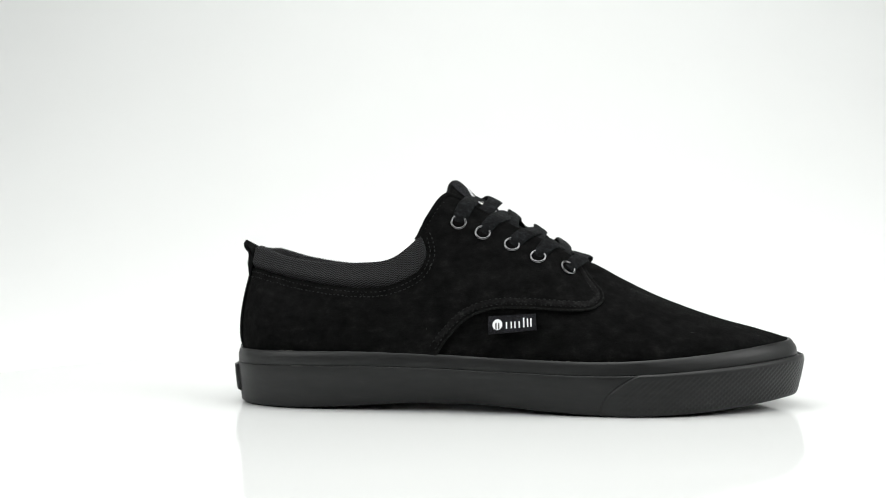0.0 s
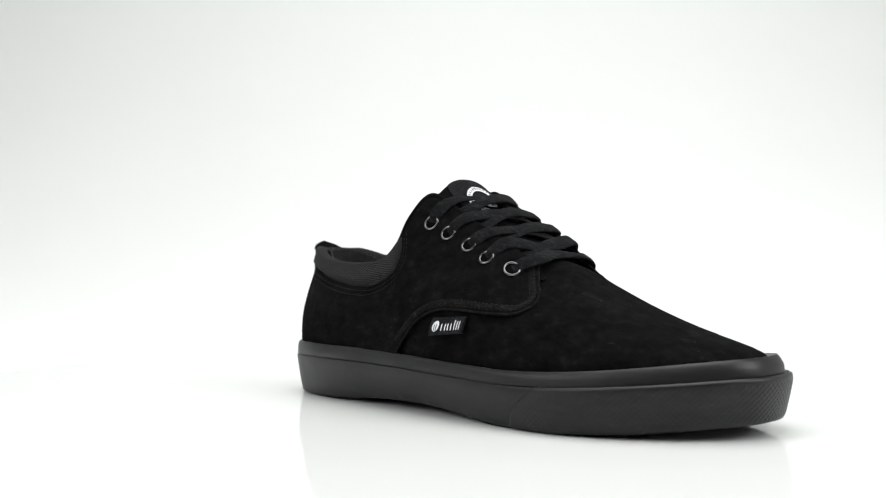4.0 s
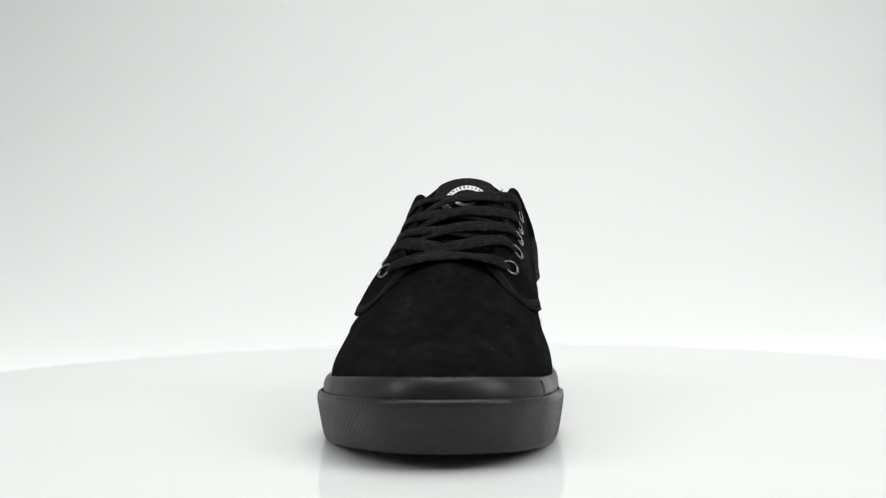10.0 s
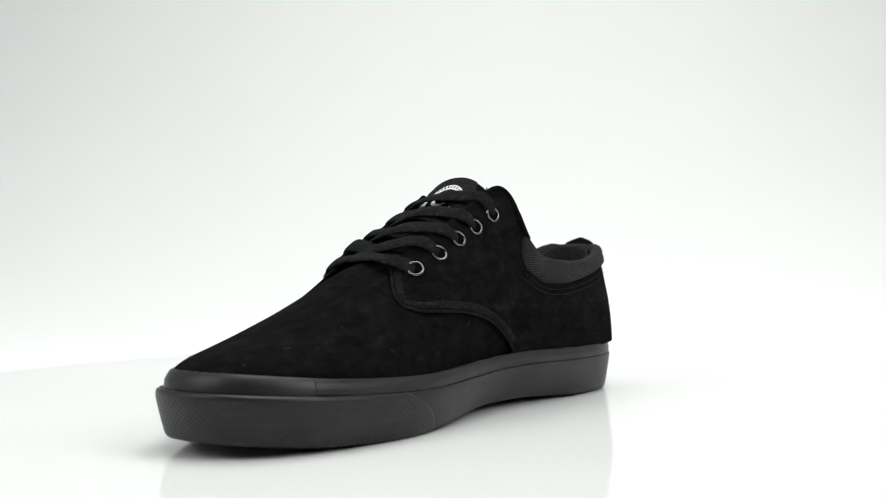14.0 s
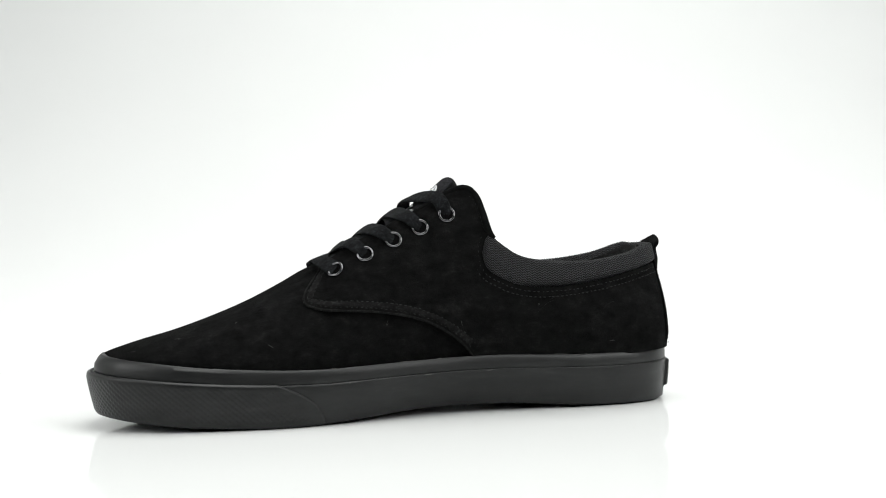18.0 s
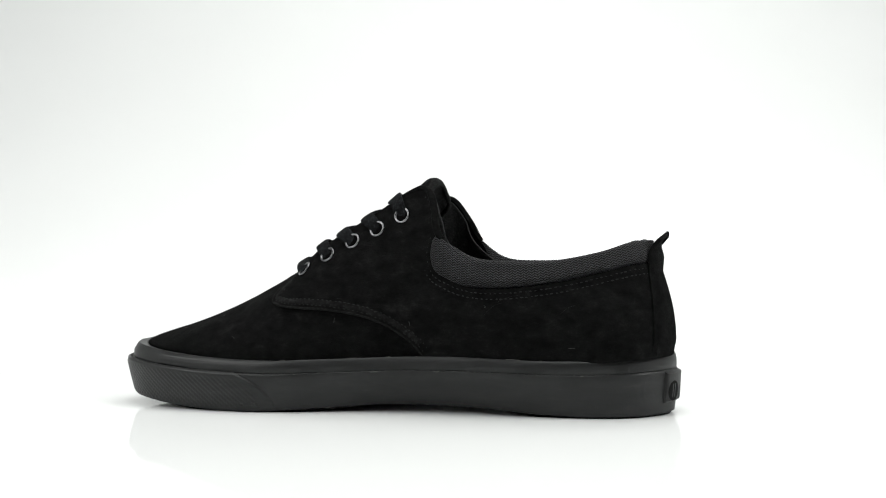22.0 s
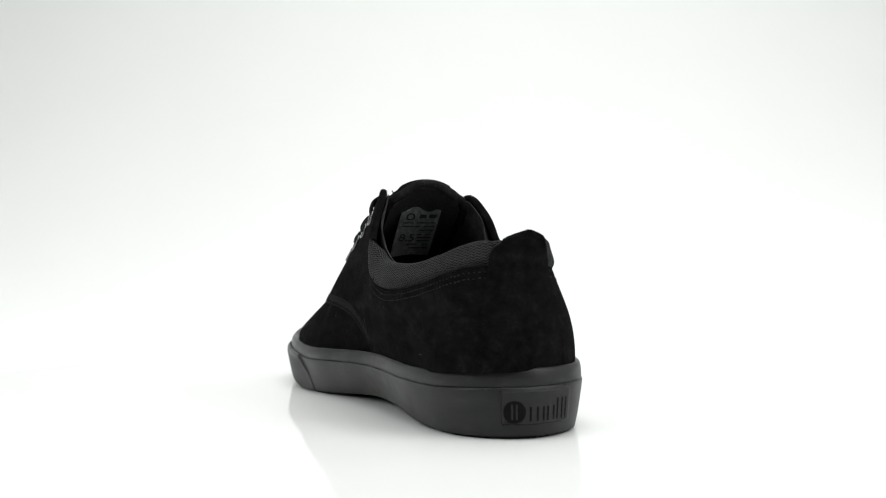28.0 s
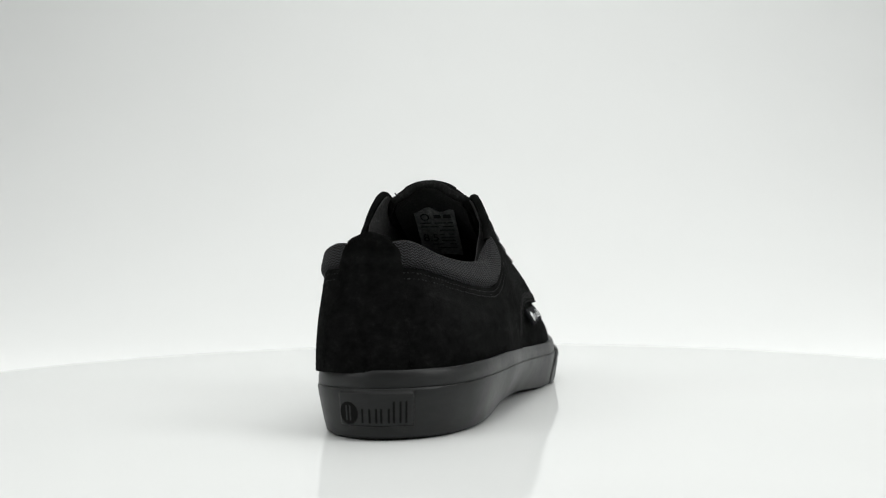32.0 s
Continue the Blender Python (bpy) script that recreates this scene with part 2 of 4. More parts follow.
INNER = [(179.4, 11), (178.0, 26), (171.6, 39), (161.1, 48.5), (142.7, 56), (117.5, 59.5), (92, 60.3), (65, 57),
         (35, 50.5), (5, 45.5), (-30, 45), (-60, 44.5), (-86, 41), (-103, 33.5), (-114, 21), (-118.5, 8.5)]
NS = 360


def closed_outline():
    pts = OUTER[:-1] + INNER[:-1]
    ext = pts[-3:] + pts + pts[:4]
    dense = spline(ext, np.linspace(3, 3 + len(pts), 4000))
    d = np.concatenate([[0], np.cumsum(np.linalg.norm(np.diff(dense, axis=0), axis=1))])
    at = np.linspace(0, d[-1], NS + 1)[:-1]
    return np.stack([np.interp(at, d, dense[:, k]) for k in range(2)], 1), d[-1]


OUT, GIRTH = closed_outline()
_t = np.roll(OUT, -2, 0) - np.roll(OUT, 2, 0)
_t /= np.linalg.norm(_t, axis=1, keepdims=True)
OUTN = np.stack([_t[:, 1], -_t[:, 0]], 1)  # points outwards

table = lambda xs, ys: (lambda x: np.interp(x, xs, ys))


def smooth_table(xs, ys):
    xx = np.linspace(xs[0], xs[-1], 300)
    yy = np.interp(xx, xs, ys)
    k = np.ones(25) / 25
    yy = np.convolve(np.pad(yy, 12, mode="edge"), k, "valid")
    return lambda x: np.interp(x, xx, yy)


Z_BOT = smooth_table([-120, -110, -95, -75, -50, -20, 20, 55, 80, 105, 130, 155, 180], [2.0, 1.6, 1.3, 1.3, 2.4, 4.6, 4.7, 2.4, 1.2, 1.2, 2.5, 4.9, 7.4])
Z_TOP = smooth_table([-120, -60, 0, 40, 78, 110, 140, 165, 182], [30.5, 29.3, 29.3, 28, 26.7, 27.8, 30.4, 33.2, 34.6])
Z_LINE = smooth_table([-120, -60, 0, 40, 78, 110, 140, 165, 182], [22.8, 22.6, 22.6, 21.5, 20.2, 21.0, 23.1, 25.4, 26.8])
FLARE = smooth_table([-120, -112, -100, -85, -60, -35, 0, 25, 50, 75, 100, 140, 182], [1.6, 2.2, 4.0, 5.0, 6.0, 8.5, 9.5, 8.5, 5.5, 3.4, 3.2, 4.0, 4.6])
TOE_IN = smooth_table([-120, 78, 92, 130, 182], [0, 0, 1.6, 1.8, 2.2])
LEAN = table([-120, 70, 130, 182], [0.2, 0.3, 1.2, 2.2])  # how far the band's top leans in
DISC_Z = 0.9  # the disc's top
BAND_IN = smooth_table([-120, 80, 110, 140, 183], [0.5, 0.6, 0.6, 0.7, 0.9])


# the sole's wall stands higher at the outer waist and lower at the inner heel
LIFT_OUT = smooth_table([-120, -105, -75, -40, -10, 30, 182], [0, 0.2, 1.3, 1.7, 1.0, 0, 0])
LIFT_IN = smooth_table([-120, -108, -85, -55, -25, 182], [0, -0.5, -1.5, -1.3, 0, 0])


def side_lift(x, y):
    return np.where(np.asarray(y) < CY, LIFT_OUT(x), LIFT_IN(x))


def ring(inset, z):
    return np.column_stack([OUT - OUTN * np.asarray(inset)[:, None], z])


def build_sole():
    x = OUT[:, 0]
    up = side_lift(x, OUT[:, 1])
    zb, zt, zl, fl, ti, bi = Z_BOT(x), Z_TOP(x) + up, Z_LINE(x) + up * 0.7, FLARE(x), TOE_IN(x), BAND_IN(x)
    wob = np.array([noise.noise(Vector((a * 0.05, b * 0.05, 3.0))) for a, b in OUT])
    lower = [ring(ti + fl + 12, zb + 0.8), ring(ti + fl + 1.2, zb), ring(ti + fl * 0.93, zb + 0.6)]
    for f in (0.25, 0.5, 0.75, 0.95):
        lower.append(ring(ti + fl * (1 - f) ** 1.2 * 0.9, zb + (zl - zb) * f))
    lower += [ring(ti + 0.25, zl - 0.35 + 0.15 * wob), ring(ti + 0.8, zl + 0.1 + 0.15 * wob), ring(ti + 5, zl)]
    g = np.array(lower).transpose(1, 0, 2)
    m, n, _ = g.shape
    mesh_ob("foxing", g.reshape(-1, 3), grid_faces(m, n, close=True), RUBBER, SHOE, "charcoal rubber sole wall")
    lean = LEAN(x)
    band = [ring(ti + bi + 4, zl - 0.3), ring(ti + bi + 0.6, zl - 0.2 + 0.15 * wob), ring(ti + bi + 0.05, zl + 0.5),
            ring(ti + bi + 0.2 * lean, (zl + zt) / 2), ring(ti + bi + 0.3 + 0.8 * lean, zt - 1.3), ring(ti + bi + 0.7 + lean, zt - 0.4), ring(ti + bi + 1.3 + lean, zt + 0.12 * wob),
            ring(ti + bi + 2.2 + lean, zt - 0.15), ring(ti + bi + 8, zt - 1.5)]
    g = np.array(band).transpose(1, 0, 2)
    m, n, _ = g.shape
    mesh_ob("foxing_band", g.reshape(-1, 3), grid_faces(m, n, close=True), RUBBER, SHOE, "smooth rubber band round the sole's upper edge")
    # outsole: flat black tread that fills the bottom
    tread = np.interp(x, [-120, -100, -60, -40, 35, 70, 120, 140, 160, 182], [1.2, 1.6, 1.6, 0.5, 0.5, 1.6, 1.4, 0.8, 0.7, 0.7])
    inset = np.interp(x, [-120, -100, -60, -35, 40, 75, 120, 182], [1.4, 1.4, 2.0, 3.5, 3.5, 1.6, 1.4, 1.4])
    rows = [ring(ti + fl + inset, zb + 0.9), ring(ti + fl + inset + 0.3, np.maximum(zb - tread, DISC_Z)), ring(ti + fl + inset + 8, np.maximum(zb - tread - 0.2, DISC_Z))]
    g = np.array(rows).transpose(1, 0, 2)
    m, n, _ = g.shape
    faces = grid_faces(m, n, close=True)
    verts = g.reshape(-1, 3)
    inner = [i * n + n - 1 for i in range(NS)]
    # bridge the bottom across, matching both sides by their place along the shoe
    c0 = int(np.argmin(x))
    c1 = int(np.argmax(x))
    left = [(c0 + i) % NS for i in range((c1 - c0) % NS + 1)]
    right = [(c0 - i) % NS for i in range((c0 - c1) % NS + 1)]
    q = 120
    la = [left[int(round(k * (len(left) - 1) / q))] for k in range(q + 1)]
    ra = [right[int(round(k * (len(right) - 1) / q))] for k in range(q + 1)]
    for k in range(q):
        f = [inner[la[k]], inner[la[k + 1]], inner[ra[k + 1]], inner[ra[k]]]
        f = list(dict.fromkeys(f))
        if len(f) > 2:
            faces.append(tuple(f))
    mesh_ob("outsole", verts, faces, RUBBER_DARK, SHOE, "flat black rubber tread")


def outline_at(s):
    """Point, outward normal and place x on the sole outline at s, in steps of the outline."""
    s = np.asarray(s, float) % NS
    i = s.astype(int)
    u = (s - i)[..., None]
    j = (i + 1) % NS
    nn = OUTN[i] * (1 - u) + OUTN[j] * u
    return OUT[i] * (1 - u) + OUT[j] * u, nn / np.linalg.norm(nn, axis=-1, keepdims=True)


S_TOE = int(np.argmax(OUT[:, 0]))


def s_where(x, side):
    """Outline step at which the outer (-1) or inner (+1) side reaches x."""
    r = range(0, S_TOE) if side < 0 else range(S_TOE, NS)
    return min(r, key=lambda i: abs(OUT[i, 0] - x))


def build_bumper():
    """Toe bumper with a raised diamond grain and S-shaped ends."""
    m, n = 620, 40
    g = np.zeros((m, n, 3))
    a_top, a_bot = s_where(98, -1), s_where(79.5, -1)
    b_top, b_bot = s_where(95, 1), s_where(73, 1)
    step = GIRTH / NS
    for j in range(n):
        f = j / (n - 1)
        e = f ** 2.3
        s = np.linspace(a_bot + (a_top - a_bot) * e, b_bot + (b_top - b_bot) * e, m)
        p, nn = outline_at(s)
        x = p[:, 0]
        zb, zl, fl = Z_BOT(x) - 0.1, Z_LINE(x) + 0.5, FLARE(x)
        ff = min(max(f, 0.0), 1.0)
        d = -fl * (1 - ff) ** 1.3 * 0.95
        edge = np.minimum(1, np.minimum(np.arange(m), m - 1 - np.arange(m)) / 6.0)
        rim = min(1.0, min(j / 2.0, (n - 1 - j) / 4.0))
        round_off = -(1 - np.sqrt(np.clip(1 - (1 - edge) ** 2, 0, 1))) * 1.3 - (1 - math.sqrt(max(0, 1 - (1 - rim) ** 2))) * 1.7
        arc, z = s * step, zb + (zl - zb) * ff
        a1, a2 = (arc * 0.85 + z) / 2.6, (arc * 0.85 - z) / 2.6
        pyr = (1 - 2 * np.abs(a1 % 1 - 0.5)) * (1 - 2 * np.abs(a2 % 1 - 0.5))
        inside = np.clip(np.minimum(np.arange(m) - 14, m - 15 - np.arange(m)) / 8.0, 0, 1) * (1.0 if 3 < j < n - 5 else 0.0)
        d = d + 0.35 + round_off + pyr * 0.42 * inside
        g[:, j, :2] = p + nn * d[:, None]
        g[:, j, 2] = z
    shell("toe_bumper", g, 5.0, RUBBER, SHOE, "charcoal rubber toe bumper with raised diamond grain")


# upper: per knot the foot of the wall, its top, and how the section bows
#        foot x, outer y, inner y | top x, outer y, inner y, outer z, inner z | outer bow, inner bow, rise, level, drop
KNOTS = [
    (-116.0, 8.5, 8.5, -107.5, 8.5, 8.5, 83.8, 83.8, 2.0, 2.0, 0.5, 0.1, 0.28),
    (-113.0, -2.8, 22.0, -105.0, -1.9, 19.7, 83.4, 83.0, 2.0, 1.0, 0.5, 0.1, 0.28),
    (-105.0, -15.3, 32.5, -98.0, -8.0, 29.1, 81.7, 80.4, 2.0, -0.3, 0.5, 0.15, 0.28),
    (-91.0, -24.8, 38.2, -85.0, -13.3, 35.1, 77.1, 76.3, 1.5, 0.7, 0.5, 0.2, 0.28),
    (-68.0, -30.8, 40.0, -64.0, -19.0, 39.8, 73.7, 72.8, 1.5, 3.0, 0.5, 0.2, 0.25),
    (-42.0, -33.8, 41.0, -42.0, -22.9, 43.0, 73.0, 73.0, 1.5, 6.5, 0.5, 0.2, 0.25),
    (-25.0, -36.2, 41.0, -25.0, -24.0, 43.0, 75.0, 75.8, -1.0, 6.5, 0.5, 0.22, 0.22),
    (-12.0, -36.9, 41.0, -11.5, -22.9, 43.8, 86.0, 86.3, -4.0, 6.0, 0.5, 0.30, 0.2),
    (-4.0, -37.4, 41.0, -5.0, -20.3, 40.4, 98.0, 98.8, -4.5, 5.5, 0.5, 0.34, 0.15),
    (3.0, -37.9, 41.3, 1.5, -14.8, 35.4, 108.0, 110.5, -4.5, 5.6, 0.5, 0.4, 0.12),
    (11.0, -38.4, 42.3, 8.0, -11.2, 33.4, 107.0, 109.5, -4.0, 4.5, 0.48, 0.4, 0.1),
    (25.0, -39.2, 44.5, 23.0, -11.3, 33.0, 98.5, 100.5, -2.5, 3.5, 0.45, 0.4, 0.1),
    (45.0, -40.2, 48.5, 44.0, -11.3, 32.3, 88.0, 89.5, 0.0, 3.7, 0.45, 0.4, 0.1),
    (61.0, -40.8, 52.0, 61.0, -10.3, 27.0, 80.0, 81.0, 1.5, 4.0, 0.45, 0.42, 0.07),
    (75.0, -41.0, 54.3, 76.0, 9.5, 9.5, 73.0, 73.0, 1.5, 3.0, 0.48, 0.5, 0.02),
    (90.0, -39.9, 55.8, 90.0, 9.8, 9.8, 65.2, 65.2, 1.5, 2.3, 0.5, 0.47, 0.0),
    (108.0, -37.2, 55.2, 106.0, 9.8, 9.8, 57.0, 57.0, 1.5, 2.2, 0.5, 0.47, 0.0),
    (125.0, -32.4, 52.4, 123.0, 9.5, 9.5, 50.0, 50.0, 1.2, 2.2, 0.5, 0.47, 0.0),
    (141.6, -24.4, 47.0, 139.6, 9.3, 9.3, 44.2, 44.2, 1.0, 1.0, 0.5, 0.5, 0.0),
    (156.2, -14.4, 38.2, 154.2, 9.0, 9.0, 40.1, 40.1, 0.8, 0.8, 0.5, 0.5, 0.0),
    (167.6, -2.2, 26.0, 165.6, 10.0, 10.0, 36.6, 36.6, 0.5, 0.5, 0.5, 0.5, 0.0),
    (172.3, 11.0, 11.0, 170.3, 11.0, 11.0, 35.0, 35.0, 0.0, 0.0, 0.5, 0.5, 0.0)]
K = np.array(KNOTS)


K_VAMP = K.copy()
for _i, _z in ((11, 97.5), (12, 86.5), (13, 78.6)):
    K_VAMP[_i, 4:6], K_VAMP[_i, 6:8] = 8.0, _z


def skin(side, k, v, off=0.0, knots=None):
    """Points of the upper's outer face: side -1 outer, +1 inner; k runs heel to toe, v foot to top."""
    k, v = np.broadcast_arrays(np.asarray(k, float), np.asarray(v, float))

    def raw(k, v):
        r = spline(K if knots is None else knots, k)
        fy = r[..., 1] if side < 0 else r[..., 2]
        ty = r[..., 4] if side < 0 else r[..., 5]
        tz = r[..., 6] if side < 0 else r[..., 7]
        bow = r[..., 8:9] if side < 0 else r[..., 9:10]
        foot = np.stack([r[..., 0], fy, Z_TOP(r[..., 0]) + (LIFT_OUT if side < 0 else LIFT_IN)(r[..., 0]) - 1.0], -1)
        tx = r[..., 3] - (4.0 * np.exp(-(k - 8.7) ** 2) if side > 0 else 0.0)
        top = np.stack([tx, ty, tz], -1)
        h = (top - foot)[..., 2:3]
        out = np.stack([foot[..., 0] - 20.0, foot[..., 1] - CY, 0 * fy], -1)
        back = np.clip((-80 - foot[..., 0]) / 35.0, 0, 1)
        out[..., 0] = np.where(foot[..., 0] < -80, -back, 0.0) * 30
        out /= np.maximum(np.linalg.norm(out, axis=-1, keepdims=True), 1e-6)
        up = np.array([0, 0, 1.0])
        p1 = foot + out * bow + up * h * r[..., 10:11]
        if side < 0:
            swell = -0.11 * np.exp(-((k - 9.2) / 2.2) ** 2) - 0.05 * np.exp(-((k - 14.5) / 1.5) ** 2)
        else:
            swell = 0.13 * np.exp(-((k - 10.3) / 2.0) ** 2) + 0.05 * np.exp(-((k - 15.0) / 2.0) ** 2)
        lev = (foot - top) * (r[..., 11] + swell)[..., None]
        lev[..., 2] = 0
        p2 = top + lev - up * h * r[..., 12:13]
        u = v[..., None]
        return foot * (1 - u) ** 3 + 3 * p1 * u * (1 - u) ** 2 + 3 * p2 * u * u * (1 - u) + top * u ** 3
    p = raw(k, v)
    if np.any(np.asarray(off) != 0):
        e = 0.02
        du = raw(np.clip(k + e, 0, 21), v) - raw(np.clip(k - e, 0, 21), v)
        dv = raw(k, np.clip(v + e, 0, 1)) - raw(k, np.clip(v - e, 0, 1))
        n = np.cross(dv, du) * side
        n = n / np.maximum(np.linalg.norm(n, axis=-1, keepdims=True), 1e-9)
        p = p + n * np.broadcast_to(np.asarray(off, float), k.shape)[..., None]
    return p


def k_at_x(x):
    kk = np.linspace(0, 21, 2101)
    return np.interp(x, (spline(K, kk)[:, 0] + spline(K, kk)[:, 3]) / 2, kk)


def v_at_z(side, k, z):
    vv = np.linspace(0, 1, 201)
    zz = skin(side, np.full(201, k), vv)[:, 2]
    return float(np.interp(z, np.maximum.accumulate(zz), vv))


# front edge of each quarter, as x and z
FRONT = {-1: [(-0.5, 28), (3.5, 35), (8.0, 41), (14.0, 46.5), (22.0, 50.3), (32.0, 52.2), (47.0, 52.0), (62.0, 51.0), (74.0, 50.6), (79.5, 52.5), (81.5, 57), (80.5, 63), (76.0, 69), (69.0, 77)],
         1: [(-2.3, 28), (2.2, 34), (8.2, 39.5), (17.2, 44.8), (29.2, 49), (44.2, 51.6), (59.2, 52.6), (72.2, 53.0), (78.7, 55), (80.7, 60), (79.2, 66), (75.2, 71), (69.2, 77)]}
COLLAR_Z = [72.5, 72.8, 72.0, 68.8, 64.3, 61.8, 62.9]
# the collar's rounded front end, lower and upper edge, as knot and height
NOSE_LOW = [(7.0, 68.4), (7.4, 70.8), (7.7, 74.0), (7.85, 76.8), (7.9, 79.0)]
NOSE_HIGH = [(7.3, 87.8), (7.6, 85.8), (7.8, 82.6), (7.87, 80.6), (7.9, 79.2)]


def front_table(side):
    f = curve_through(FRONT[side], 90)
    ks = k_at_x(f[:, 0])
    vs = np.array([v_at_z(side, k, z) for k, z in zip(ks, f[:, 1])])
    vs[0], vs[-1] = 0.0, 1.0
    vs = np.maximum.accumulate(vs + np.arange(len(vs)) * 1e-5)
    vs /= vs[-1]
    return vs, ks


def edge_table(side, rows):
    return np.array([k for k, z in rows]), np.array([v_at_z(side, k, z) for k, z in rows])


COLLAR_LOW = {s: edge_table(s, list(enumerate(COLLAR_Z)) + NOSE_LOW) for s in (-1, 1)}
COLLAR_HIGH = {s: edge_table(s, NOSE_HIGH) for s in (-1, 1)}


def v_low(side, k):
    """Lower edge of the padded collar."""
    return np.interp(k, *COLLAR_LOW[side])


def v_high(side, k):
    """Upper edge of the padded collar: the shoe's rim, then its rounded front end."""
    ks, vs = COLLAR_HIGH[side]
    return np.interp(k, np.concatenate([[0, 7.0], ks]), np.concatenate([[1.0, 1.0], vs]))


def v_top(side, k):
    """Where the quarter ends above: under the collar, else at the top edge."""
    k = np.asarray(k, float)
    ks0, vs0 = ks, vs = COLLAR_LOW[side]
    ks = np.concatenate([ks[:7], [6.3, 7.06, 12.6, 13.1, 13.7, 14.5]])
    vs = np.concatenate([vs[:7], [np.interp(6.3, ks0, vs0), 1.0, 1.0, 0.92, 0.80, 0.72]])
    return np.interp(k, ks, vs)


FRONTS = {s: front_table(s) for s in (-1, 1)}


def v_map(side, k, w):
    """Height on the skin for a quarter's own height w, under the collar and before the trimmed front corner."""
    vt = v_top(side, k)
    return np.where(w < 0.45, w, 0.45 + (w - 0.45) / 0.55 * (vt - 0.45))


def stitches(name, path, normals, parent, pitch=2.4, length=1.5, wide=0.38, thread=None):
    d = np.concatenate([[0], np.cumsum(np.linalg.norm(np.diff(path, axis=0), axis=1))])
    count = int(d[-1] / pitch)
    verts, faces = [], []
    rng = random.Random(int(abs(path[0, 0] * 37 + path[0, 2] * 11)))
    for q in range(count):
        q0, ln = q * pitch + rng.uniform(-0.2, 0.2), length * rng.uniform(0.7, 1.15)
        up, slip = rng.uniform(-0.16, 0.06), rng.uniform(-0.14, 0.14)
        at = np.array([q0, q0 + ln * 0.5, q0 + ln])
        c = np.stack([np.interp(at, d, path[:, k]) for k in range(3)], 1)
        nn = np.stack([np.interp(at, d, normals[:, k]) for k in range(3)], 1)
        t = c[2] - c[0]
        t /= max(np.linalg.norm(t), 1e-9)
        s = np.cross(t, nn[1])
        s /= max(np.linalg.norm(s), 1e-9)
        c = c + nn * up + s * slip
        b = len(verts)
        for i, (w, h) in enumerate(((0.5, 0.0), (1.0, 0.36), (0.5, 0.0))):
            verts += [c[i] - s * wide * w - nn[i] * 0.1, c[i] + nn[i] * h, c[i] + s * wide * w - nn[i] * 0.1]
        for i in range(2):
            faces += [(b + 3 * i, b + 3 * i + 1, b + 3 * i + 4, b + 3 * i + 3), (b + 3 * i + 1, b + 3 * i + 2, b + 3 * i + 5, b + 3 * i + 4)]
    if verts:
        mesh_ob(name, verts, faces, thread or THREAD, parent, "row of fine black stitches")


def on_skin(side, k, v, off):
    """Points with their outward normals."""
    p = skin(side, k, v, off)
    n = skin(side, k, v, np.asarray(off) + 1.0) - p
    return p, n / np.linalg.norm(n, axis=1, keepdims=True)


